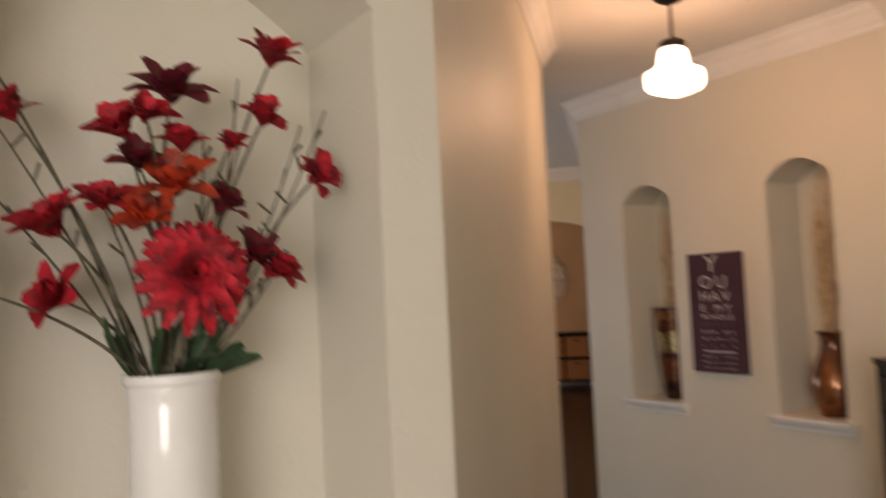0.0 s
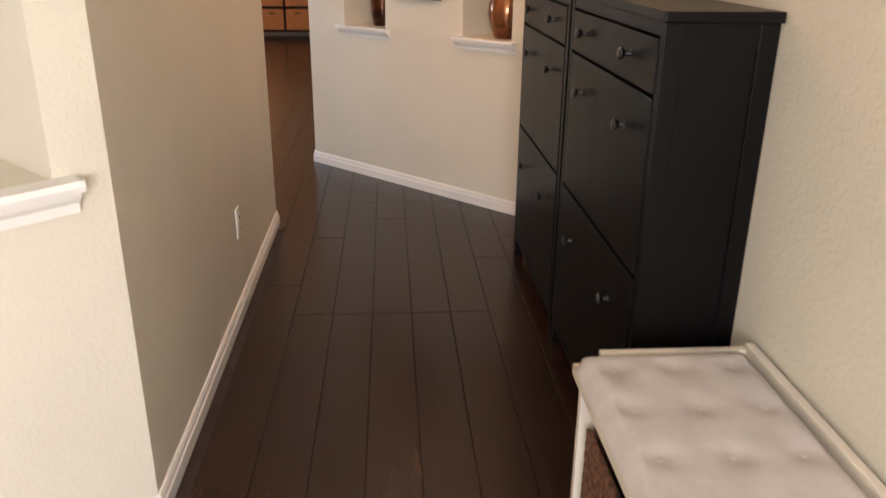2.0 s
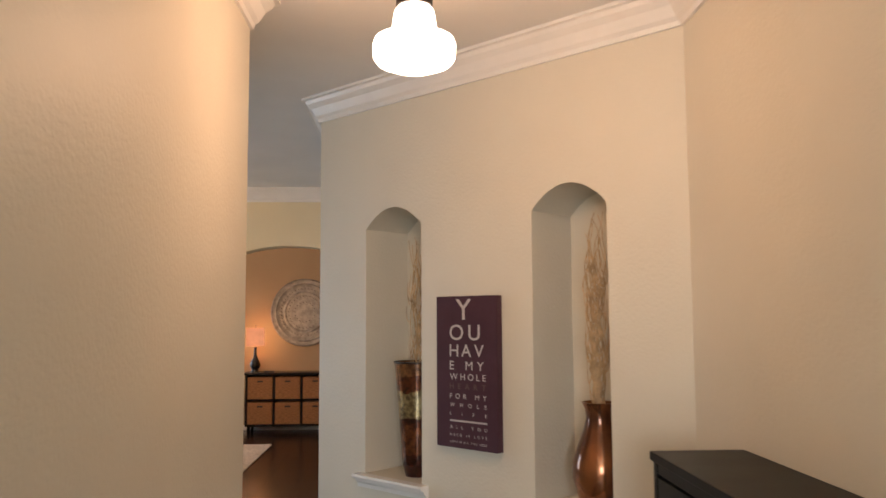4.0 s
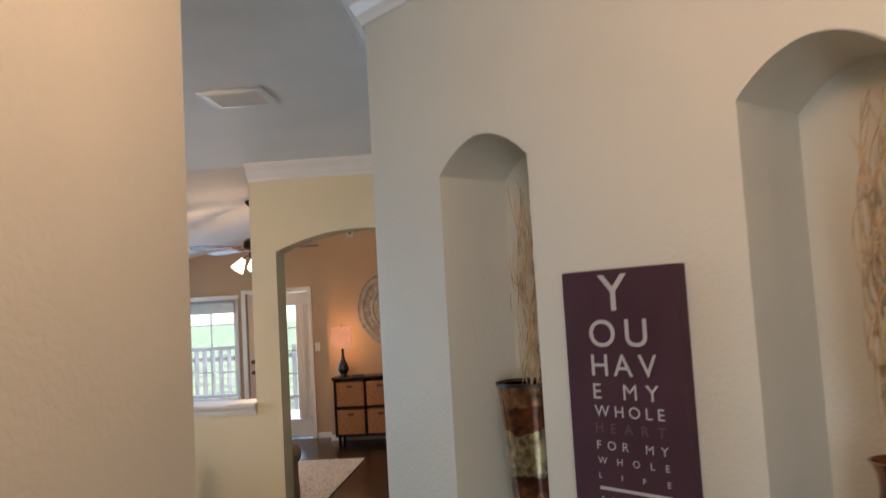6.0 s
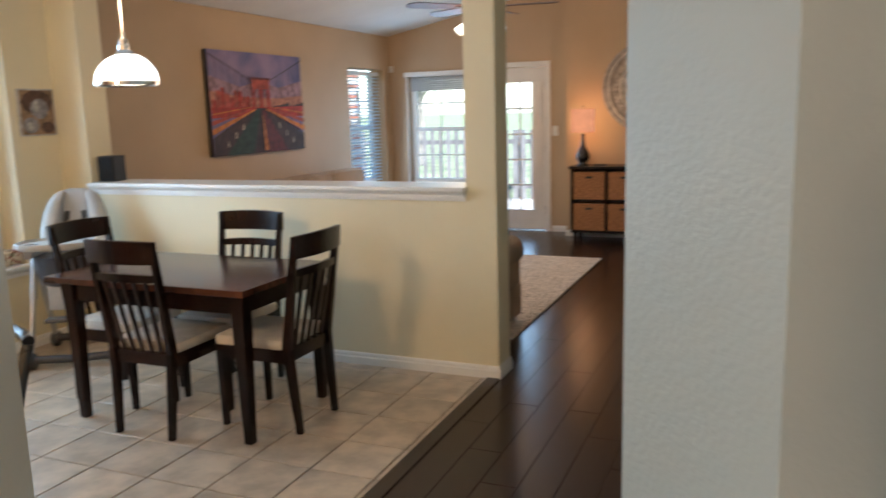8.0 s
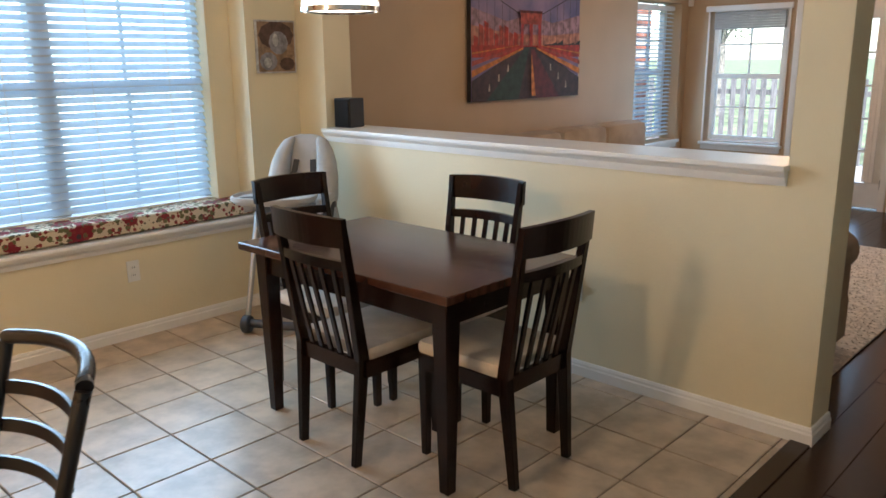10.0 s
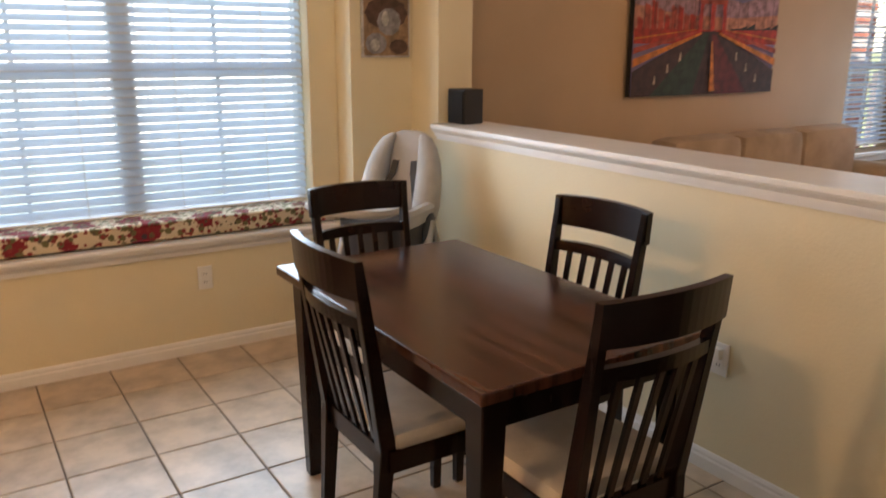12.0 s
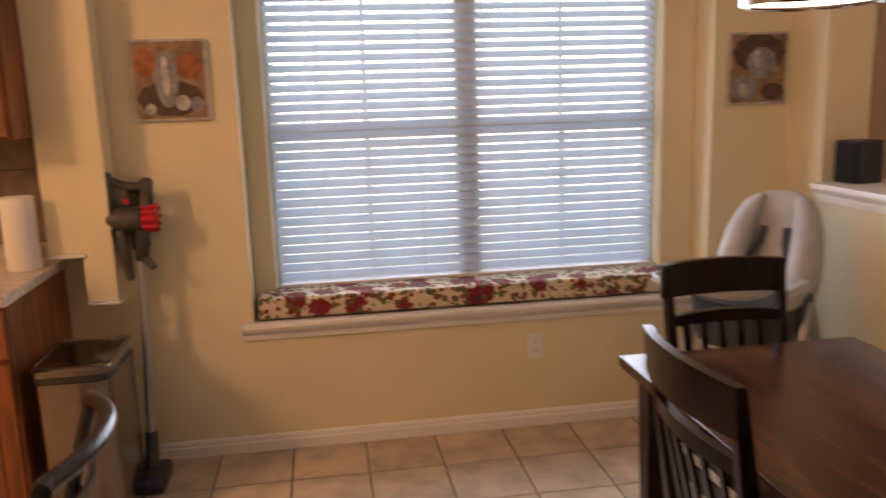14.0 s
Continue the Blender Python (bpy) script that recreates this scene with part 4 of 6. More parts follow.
# ---- entry: bench, flowers ----
BENCHWHITE = mat("cream_bench_paint", (0.68, 0.62, 0.52), 0.4, vary=0.04, scale=4, fine=50, bump=0.01)
WICKER = mat("brown_wicker", (0.17, 0.07, 0.035), 0.75, vary=0.4, scale=60, fine=140, bump=0.5)
be = thing("storage_bench", (1.262, 1.63, 0), "cream storage bench with a tufted grey cushion and baskets", "bench")
D, L, HB = 0.435, 1.35, 0.505
part("top", rbox((-D, -L, HB - 0.03), (0, 0, HB), 0.004), BENCHWHITE, be)
part("back_rim", rbox((-0.022, -L, HB + 0.001), (0, -0.002, HB + 0.045), 0.004), BENCHWHITE, be)
part("side_rim", rbox((-D + 0.06, -0.02, HB + 0.001), (-0.024, 0, HB + 0.035), 0.004), BENCHWHITE, be)
for y in (-0.025, -0.475, -0.90, -L):
    part("divider", rbox((-D + 0.02, y, 0.07), (-0.02, y + 0.022, HB - 0.03), 0.002), BENCHWHITE, be)
part("bottom", rbox((-D + 0.02, -L, 0.07), (-0.01, 0, 0.09), 0.002), BENCHWHITE, be)
part("back_panel", rbox((-0.02, -L, 0.09), (-0.008, 0, HB - 0.03)), BENCHWHITE, be)
bm = bmesh.new()
box(bm, (-D + 0.002, -L, 0.0), (-D + 0.022, -L + 0.12, 0.085), 0.003)
box(bm, (-D + 0.002, -0.12, 0.0), (-D + 0.022, 0.012, 0.085), 0.003)
box(bm, (-D + 0.002, -L + 0.1, 0.045), (-D + 0.021, -0.1, 0.085), 0.002)
box(bm, (-D + 0.02, -0.008, 0.0), (-0.002, 0.012, 0.085), 0.003)
part("plinth", bm, BENCHWHITE, be)
bm = bmesh.new()
nx, ny = 26, 70
W0, L0 = D - 0.022, L - 0.04
grid = []
tufts = [(W0 * (i + 0.5) / 3, L0 * (j + 0.5) / 8) for i in range(3) for j in range(8)]
for i in range(nx + 1):
    row = []
    for j in range(ny + 1):
        x, y = W0 * i / nx, L0 * j / ny
        e = min(x, W0 - x, y, L0 - y)
        z = 0.045 * min(1, max(0.0, e / 0.03)) ** 0.5
        for a, b in tufts:
            z -= 0.012 * math.exp(-((x - a) ** 2 + (y - b) ** 2) / 0.0009)
        row.append(bm.verts.new((-D - 0.002 + x, -L + 0.02 + y, HB + 0.002 + z)))
    grid.append(row)
for i in range(nx):
    for j in range(ny):
        bm.faces.new((grid[i][j], grid[i + 1][j], grid[i + 1][j + 1], grid[i][j + 1]))
cush = part("cushion", bm, GREYFAB, be, "tufted grey linen cushion", smooth=True)
for a, b in tufts:
    bm = bmesh.new()
    lathe(bm, [(0.0, 0), (0.007, 0.0), (0.006, 0.004), (0, 0.005)], at=(-D - 0.002 + a, -L + 0.02 + b, HB + 0.034), seg=8)
    part("button", bm, GREYFAB, cush)
for y in (-0.455, -0.88):
    bk = thing("wicker_basket", (1.262 - D + 0.03, 1.63 + y, 0.092), "brown woven storage basket inside the bench", "basket", "baskets in the bench")
    bm = bmesh.new()
    w, h = 0.40, 0.27
    for k in range(9):
        z = k * h / 9
        for lo, hi in (((0, 0), (0.016, w)), ((0.36, 0), (0.376, w)), ((0.016, 0), (0.36, 0.016)), ((0.016, w - 0.016), (0.36, w))):
            box(bm, (lo[0], lo[1], z), (hi[0], hi[1], z + h / 9 - 0.003), 0.006)
    part("weave", bm, WICKER, bk)
    part("bottom", rbox((0.016, 0.016, 0), (0.36, w - 0.016, 0.012)), WICKER, bk)

PORCELAIN = mat("white_glazed_vase", (0.80, 0.78, 0.74), 0.08, vary=0.02, bump=0, coat=0.5)
RED = mat("red_silk_petal", (0.42, 0.006, 0.016), 0.75, vary=0.3, scale=40, fine=200, bump=0.05)
DARKRED = mat("dark_red_petal", (0.16, 0.004, 0.012), 0.65, vary=0.3, scale=40, fine=200, bump=0.05)
RUST = mat("rust_red_petal", (0.50, 0.045, 0.012), 0.65, vary=0.35, scale=30, fine=200, bump=0.05)
STEM = mat("brown_green_stem", (0.10, 0.085, 0.05), 0.8, vary=0.3, scale=60)
LEAFG = mat("green_silk_leaf", (0.03, 0.07, 0.025), 0.6, vary=0.3, scale=30)
fw = Vector((*f(0.448), 0)) + Vector((-1, 1, 0)) / S2 * 0.14
fv = thing("flower_vase", (fw.x, fw.y, 0.962), "white ribbed ceramic vase of red silk flowers", "vase")
bm = bmesh.new()
prof = [(0.0, 0), (0.061, 0.0), (0.064, 0.01)] + [(0.066 + (0.0012 if k % 2 else 0), 0.02 + k * 0.0135) for k in range(42)] + [(0.068, 0.595), (0.072, 0.600), (0.073, 0.608), (0.070, 0.616), (0.063, 0.616), (0.058, 0.54), (0.056, 0.03), (0, 0.03)]
lathe(bm, [(r * 1.06, z * 0.905) for r, z in prof], seg=48)
part("body", bm, PORCELAIN, fv, smooth=True)
RX, TOWARD = Vector((0.8, 0.6, 0)), Vector((0.6, -0.8, 0))


def petal(bm, origin, axis, spin, open_, length, width):
    """One curved petal that starts at origin, leaning open_ from the axis."""
    axis = axis.normalized()
    s = axis.orthogonal().normalized()
    s = Matrix.Rotation(spin, 3, axis) @ s
    side = axis.cross(s)
    rows = []
    for k in range(5):
        t = k / 4
        ang = open_ * (0.6 + 0.6 * t)
        c = origin + (axis * math.cos(ang) + s * math.sin(ang)) * length * t
        w = width * (0.35 + 1.3 * t * (1.15 - t) * 1.7)
        if k == 4:
            w *= 0.55
        rows.append([bm.verts.new(c - side * w * 0.5 + axis * w * 0.12), bm.verts.new(c - axis * 0.02 * w), bm.verts.new(c + side * w * 0.5 + axis * w * 0.12)])
    for a, b in zip(rows, rows[1:]):
        bm.faces.new((a[0], a[1], b[1], b[0])), bm.faces.new((a[1], a[2], b[2], b[1]))


rngf = random.Random(8)
MOUTH = 0.55
top = Vector((0, 0, MOUTH))
UNIT = 0.00102
blooms = ((176, 557, 1.0), (154, 441, 0.85), (240, 338, 0.9), (95, 391, 0.55), (10, 476, 1.2), (-67, 410, 1.0), (-33, 432, 0.8), (21, 384, 0.8), (-43, 357, 0.9), (10, 314, 1.15), (81, 286, 0.9), (167, 171, 0.9), (129, 200, 0.9),
          (-165, 250, 1.2), (-219, 438, 0.9), (-162, 138, 1.0), (-281, 162, 1.05), (-286, 590, 1.0), (-40, 262, 1.0), (-95, 290, 0.8))
for k, (a, b, size) in enumerate(blooms):
    inner = abs(a) < 110
    tip = RX * a * UNIT + Vector((0, 0, MOUTH + b * 0.00096)) + TOWARD * rngf.uniform(0.02 if inner else 0.0, 0.08 if inner else 0.04)
    out = (tip - top).normalized()
    ax = (out + TOWARD * rngf.uniform(0.25, 0.7) + RX * rngf.uniform(-0.35, 0.35) + Vector((0, 0, rngf.uniform(-0.2, 0.4)))).normalized()
    root = top + RX * max(-0.045, min(0.045, a * 0.0002)) + TOWARD * rngf.uniform(-0.02, 0.03)
    mid = (root + tip) / 2 + RX * (-0.018 if a > 0 else 0.018) + Vector((0, 0, 0.012))
    bm = bmesh.new()
    tube(bm, [Vector((root.x * 0.6, root.y * 0.6, 0.36))] + curve_pts(root, mid, tip, 10), 0.0038, 6, 0.0022)
    stem = part("stem", bm, STEM, fv)
    bm = bmesh.new()
    ln = 0.066 * size
    for ring, (cnt, op, l) in enumerate(((6, 0.95, ln), (6, 0.62, ln * 0.95), (4, 0.3, ln * 0.75))):
        for j in range(cnt):
            petal(bm, tip - ax * 0.012, ax, 6.28 * (j + rngf.uniform(-0.2, 0.2)) / cnt + ring * 0.5, op * rngf.uniform(0.6, 1.25), l * rngf.uniform(0.75, 1.12), 0.036 * size * rngf.uniform(0.8, 1.15))
    lathe(bm, [(0.0, -0.004), (0.006 * size, 0.0), (0.005 * size, 0.012), (0.0, 0.014)], at=tip - ax * 0.012, seg=7)
    part("bloom", bm, DARKRED if k in (4, 10, 12, 8) else (RUST if k in (9, 18) else RED), stem, "red silk flower", smooth=True)
bm = bmesh.new()
tip = RX * 0.03 + Vector((0, 0, MOUTH + 0.16)) + TOWARD * 0.09
for ring in range(7):
    for j in range(16 - ring):
        petal(bm, tip, TOWARD + Vector((0, 0, 0.15)), 6.28 * j / (16 - ring) + ring * 0.4, 1.45 - ring * 0.2, (0.095 - ring * 0.008) * rngf.uniform(0.9, 1.05), 0.022)
part("dahlia", bm, RED, fv, "large red dahlia", smooth=True)
for a, b in ((270, 470), (225, 440), (120, 520), (190, 210), (-250, 440), (-330, 420), (60, 420), (-110, 330)):
    tip = RX * a * UNIT + Vector((0, 0, MOUTH + b * 0.00096))
    bm = bmesh.new()
    root = top + RX * max(-0.045, min(0.045, a * 0.0002))
    pts = curve_pts(root, (root + tip) / 2 + RX * 0.012, tip, 8)
    tube(bm, pts, 0.003, 5, 0.0015)
    for j in (4, 5, 6, 7):
        d = RX * rngf.uniform(-1, 1) + Vector((0, 0, 0.8)) + TOWARD * rngf.uniform(-0.5, 0.5)
        tube(bm, [pts[j], pts[j] + d.normalized() * 0.03], 0.0022, 5, 0.003)
    part("branch", bm, STEM, fv)
for k in range(12):
    a = rngf.uniform(-1, 1)
    o = Vector((0, 0, MOUTH - 0.01)) + RX * a * 0.05
    bm = bmesh.new()
    petal(bm, o, RX * a * 1.3 + Vector((0, 0, 0.8)) + TOWARD * rngf.uniform(-0.4, 0.8), rngf.random() * 6, 0.5, rngf.uniform(0.09, 0.14), 0.032)
    part("leaf", bm, LEAFG, fv)


# ---- living room ----
SOFA = mat("beige_suede", (0.42, 0.33, 0.24), 0.9, vary=0.08, scale=5, fine=180, bump=0.1)
RUGM = mat("cream_shag", (0.74, 0.66, 0.56), 0.95, vary=0.1, scale=30, fine=160, bump=0.3)
BASKET = mat("honey_wicker", (0.42, 0.20, 0.085), 0.7, vary=0.2, scale=45, fine=110, bump=0.4, stretch=(0.5, 1, 3))
LAMPBASE = mat("dark_lamp_glaze", (0.012, 0.010, 0.009), 0.15, vary=0.2, coat=0.4)
PEWTER = mat("aged_silver", (0.46, 0.43, 0.39), 0.5, metal=0.4, vary=0.14, scale=14, fine=90, bump=0.2)


def sofa(at, yaw, length, depth, label, seats, back=0.90):
    """A sofa that faces local +x; its back stands on local x = 0 and it runs along +y."""
    s = thing("sofa", at, label, "sofa", yaw=yaw)
    part("base", rbox((0.04, 0.02, 0.06), (depth, length - 0.02, 0.30), 0.03), SOFA, s, smooth=True)
    part("backrest", rbox((0.0, 0.05, 0.1), (0.22, length - 0.05, back - 0.06), 0.06), SOFA, s, smooth=True)
    w = (length - 0.44) / seats
    for k in range(seats):
        y = 0.22 + k * w
        part("seat_cushion", rbox((0.2, y + 0.004, 0.29), (depth + 0.02, y + w - 0.004, 0.46), 0.05), SOFA, s, smooth=True)
        bm = rbox((0.1, y + 0.004, 0.42), (0.36, y + w - 0.004, back), 0.085)
        part("back_cushion", bm, SOFA, s, "plump loose back cushion", smooth=True)
    for y in (0.0, length - 0.22):
        bm = rbox((0.03, y + 0.03, 0.06), (depth, y + 0.19, 0.5), 0.02)
        tube(bm, [(0.03, y + 0.11, 0.53), (depth * 0.5, y + 0.11, 0.54), (depth + 0.01, y + 0.11, 0.53)], 0.105, 20)
        part("armrest", bm, SOFA, s, "rolled arm", smooth=True)
        for x in (0.08, depth - 0.06):
            part("foot", rbox((x - 0.025, y + 0.08, 0), (x + 0.025, y + 0.13, 0.065), 0.004), ESPRESSO, s)
    return s


sofa((XL + 0.10, 9.75, 0), 0, 2.55, 0.92, "beige suede sofa with loose back cushions", 3, 0.93)
sofa((-1.53, YH + 0.30, 0), 90, 1.75, 0.95, "beige suede loveseat with rolled arms", 2, 0.86)

rug = thing("shag_rug", (-3.45, 9.0, 0.003), "cream shag rug on the wooden floor", "rug")
bm = bmesh.new()
rngr = random.Random(4)
W, L = 1.98, 2.98
box(bm, (0, 0, 0), (W, L, 0.012), 0.004)
for k in range(9000):
    x, y = rngr.random() * W, rngr.random() * L
    a, h, r = rngr.random() * 6.28, rngr.uniform(0.015, 0.022), rngr.uniform(0.006, 0.012)
    dx, dy = rngr.uniform(-0.012, 0.012), rngr.uniform(-0.012, 0.012)
    v = [bm.verts.new((x + r * math.cos(a + j * 2.094), y + r * math.sin(a + j * 2.094), 0.010)) for j in range(3)]
    t = bm.verts.new((x + dx, y + dy, h))
    for j in range(3):
        bm.faces.new((v[j], v[(j + 1) % 3], t))
part("pile", bm, RUGM, rug)

con = thing("storage_console", (-2.045, 13.02, 0), "dark cube console holding honey wicker baskets", "console")
CW, CD, CH, T = 1.62, 0.36, 0.872, 0.03
part("top", rbox((-0.02, -0.015, CH - 0.035), (CW + 0.02, CD, CH), 0.004), ESPRESSO, con)
part("bottom", rbox((0, 0, 0.10), (CW, CD, 0.13), 0.002), ESPRESSO, con)
part("shelf", rbox((T, 0, 0.465), (CW - T, CD, 0.49), 0.002), ESPRESSO, con)
part("back_panel", rbox((0.01, CD - 0.012, 0.13), (CW - 0.01, CD - 0.002, CH - 0.035)), ESPRESSO, con)
cw = (CW - T) / 4
for k in range(5):
    part("divider", rbox((k * cw, 0.0, 0.13), (k * cw + T, CD - 0.012, CH - 0.035), 0.002), ESPRESSO, con)
for x in (0.03, CW - 0.07):
    for y in (0.03, CD - 0.07):
        part("leg", rbox((x, y, 0), (x + 0.04, y + 0.04, 0.10), 0.003), ESPRESSO, con)
first = None
for j, z in enumerate((0.132, 0.492)):
    for k in range(4):
        at = (-2.045 + k * cw + T + 0.006, 13.022, z)
        if first is None:
            first = thing("wicker_basket", at, "honey-coloured wicker drawer basket in the console", "basket", "baskets in the console")
            w, h = cw - T - 0.012, 0.315
            part("front", rbox((0, 0, 0), (w, 0.012, h), 0.005), BASKET, first)
            part("bin", rbox((0.004, 0.012, 0), (w - 0.004, 0.32, h - 0.01)), BASKET, first)
            part("handle", rbox((w / 2 - 0.04, -0.004, h - 0.075), (w / 2 + 0.04, 0.004, h - 0.05), 0.002), SLOT, first, "dark cut-out handle")
        else:
            copy_thing(first, pose(*at))

tl = thing("table_lamp", (-1.93, 13.15, CH), "table lamp with a dark gourd base and lit orange shade", "lamp")
bm = bmesh.new()
lathe(bm, [(0.0, 0), (0.07, 0), (0.07, 0.014), (0.05, 0.02), (0.045, 0.035), (0.075, 0.08), (0.078, 0.11), (0.06, 0.16), (0.03, 0.22), (0.02, 0.28), (0.018, 0.34), (0.025, 0.36), (0.0, 0.365)], seg=28)
part("base", bm, LAMPBASE, tl, smooth=True)
bm = bmesh.new()
tube(bm, [(0, 0, 0.36), (0, 0, 0.66)], 0.004)
lathe(bm, [(0.0, 0.665), (0.008, 0.668), (0.008, 0.68), (0.0, 0.686)], seg=12)
part("finial", bm, KNOB, tl)
bm = bmesh.new()
sq = 0.125
for s in range(4):
    a, b = radians(45 + 90 * s), radians(135 + 90 * s)
    r = sq * S2
    for rr in (1.0, 0.98):
        quad_mesh(bm, [(r * rr * math.cos(q), r * rr * math.sin(q), z) for q, z in ((a, 0.38), (b, 0.38), (b, 0.645), (a, 0.645))])
o = part("shade", bm, LINEN, tl, "square lit orange fabric shade", m=pose(0, 0, 0, 0, 0, 8))
o.visible_shadow = False
rm = thing("remote_control", (-1.80, 13.10, CH), "small dark remote control beside the lamp", "remote")
part("case", rbox((0, 0, 0), (0.15, 0.05, 0.02), 0.005), SLOT, rm)

wp = thing("wall_plate", (-1.245, 13.385, 1.742), "large round embossed silver wall plate", "wall decor")
bm = bmesh.new()
prof = [(0.0, 0.03), (0.02, 0.034), (0.10, 0.028), (0.20, 0.03), (0.27, 0.026), (0.285, 0.04), (0.30, 0.04), (0.315, 0.022), (0.40, 0.03), (0.425, 0.046), (0.44, 0.03), (0.47, 0.03), (0.49, 0.044), (0.505, 0.03), (0.51, 0.005), (0.0, 0.003)]
lathe(bm, prof, seg=72)
bmesh.ops.transform(bm, matrix=pose(0, 0, 0, 90, 0, 0), verts=bm.verts)
disc = part("disc", bm, PEWTER, wp, smooth=True)
for ring, n, r in ((0.355, 44, 0.022), (0.24, 30, 0.02), (0.15, 18, 0.022)):
    bm = bmesh.new()
    for k in range(n):
        a = 6.2832 * k / n
        lathe(bm, [(0.0, 0.012), (r * 0.5, 0.009), (r, 0.0)][::-1], at=(ring * math.cos(a), ring * math.sin(a), 0.024), seg=8)
    bmesh.ops.transform(bm, matrix=pose(0, 0, 0, 90, 0, 0), verts=bm.verts)
    part("bosses", bm, PEWTER, disc, "ring of embossed bosses", smooth=True)

# bridge picture
CANVAS = mat("painted_sky_canvas", (0.30, 0.22, 0.36), 0.7, vary=0.1, scale=3, second=(0.12, 0.12, 0.26), fine=300, bump=0.1)
PAINT = {n: mat("paint_" + n, c, 0.65, vary=0.25, scale=18, fine=200, bump=0.1) for n, c in (
    ("peach", (0.50, 0.22, 0.15)), ("haze", (0.36, 0.22, 0.27)), ("red", (0.42, 0.03, 0.015)), ("brick", (0.42, 0.07, 0.04)), ("dark", (0.02, 0.018, 0.016)), ("road", (0.05, 0.02, 0.018)),
    ("green", (0.02, 0.04, 0.022)), ("orange", (0.60, 0.20, 0.03)), ("maroon", (0.12, 0.012, 0.012)), ("pale", (0.55, 0.42, 0.3)))}
BW, BH = 1.51, 0.965
br = thing("bridge_picture", (XL + 0.004, 9.95, 1.18), "large canvas of a red bridge over a night road", "picture")
part("canvas", rbox((0, 0, 0), (0.04, BW, BH), 0.003), CANVAS, br)
part("edge", rbox((0, -0.003, 0), (0.039, 0.0, BH)), PAINT["dark"], br)
layer = [0.041]


def daub(colour, pts, name="brush_area"):
    """One flat painted area; points in parts of the width and height."""
    layer[0] += 0.00035
    bm = bmesh.new()
    quad_mesh(bm, [(layer[0], a * BW, b * BH) for a, b in pts])
    part(name, bm, PAINT[colour], br)


daub("haze", ((0, 0.45), (1, 0.45), (1, 0.74), (0.72, 0.66), (0.5, 0.72), (0.3, 0.66), (0, 0.76)))
daub("peach", ((0, 0.42), (1, 0.42), (1, 0.58), (0.7, 0.55), (0.3, 0.56), (0, 0.62)))
for k in range(9):
    x = 0.02 + k * 0.042
    h = 0.52 + 0.13 * abs(math.sin(k * 2.3)) * (1 - k * 0.05)
    daub("brick" if k % 2 else "red", ((x, 0.42), (x + 0.036, 0.42), (x + 0.036, h), (x, h + 0.02)), "skyline_block")
for k in range(6):
    x = 0.64 + k * 0.06
    daub("dark", ((x, 0.42), (x + 0.065, 0.42), (x + 0.065, 0.475 + 0.02 * (k % 3)), (x, 0.47)), "skyline_block")
daub("red", ((0, 0.36), (1, 0.36), (1, 0.47), (0.62, 0.46), (0.38, 0.46), (0, 0.46)))
daub("road", ((0, 0), (1, 0), (1, 0.17), (0.56, 0.45), (0.44, 0.45), (0, 0.17)))
daub("green", ((0.12, 0), (0.40, 0), (0.495, 0.44), (0.46, 0.44)))
daub("maroon", ((0.56, 0), (0.80, 0), (0.54, 0.43), (0.51, 0.43)))
for s in (-1, 1):
    m = lambda x: 0.5 + s * x
    daub("orange", ((m(0.06), 0.43), (m(0.5), 0.20), (m(0.5), 0.255), (m(0.06), 0.445)))
    daub("brick", ((m(0.08), 0.445), (m(0.5), 0.29), (m(0.5), 0.33), (m(0.08), 0.455)))
    daub("orange", ((m(0.1), 0.46), (m(0.5), 0.385), (m(0.5), 0.40), (m(0.1), 0.465)))
    for b in (0.08, 0.16, 0.24):
        daub("pale", ((m(0.43 - b), b), (m(0.445 - b), b), (m(0.44 - b), b + 0.06), (m(0.432 - b), b + 0.06)), "lane_mark")
    daub("dark", ((m(0.06), 0.70), (m(0.5), 0.955), (m(0.5), 0.965), (m(0.06), 0.706)), "cable")
    for k in range(6):
        x = 0.12 + k * 0.065
        daub("dark", ((m(x), 0.46), (m(x + 0.003), 0.46), (m(x + 0.003), 0.70 + 0.58 * (x - 0.06)), (m(x), 0.70 + 0.58 * (x - 0.06))), "cable")
daub("orange", ((0.515, 0.02), (0.555, 0.02), (0.512, 0.38), (0.505, 0.38)), "lane_mark")
daub("red", ((0.40, 0.44), (0.43, 0.44), (0.435, 0.70), (0.41, 0.70)), "bridge_tower")
daub("red", ((0.57, 0.44), (0.60, 0.44), (0.59, 0.70), (0.565, 0.70)), "bridge_tower")
daub("red", ((0.485, 0.46), (0.515, 0.46), (0.515, 0.70), (0.485, 0.70)), "bridge_tower")
daub("brick", ((0.405, 0.64), (0.595, 0.64), (0.60, 0.74), (0.40, 0.74)), "bridge_tower")
daub("maroon", ((0.395, 0.735), (0.605, 0.735), (0.605, 0.755), (0.395, 0.755)), "bridge_tower")


# ---- small pictures, plates and vent ----
MUTED = {n: mat("print_" + n, c, 0.6, vary=0.2, scale=25) for n, c in (("tan", (0.30, 0.19, 0.11)), ("brown", (0.10, 0.055, 0.04)), ("grey", (0.26, 0.25, 0.26)), ("rust", (0.33, 0.11, 0.04)), ("white", (0.5, 0.48, 0.46)))}


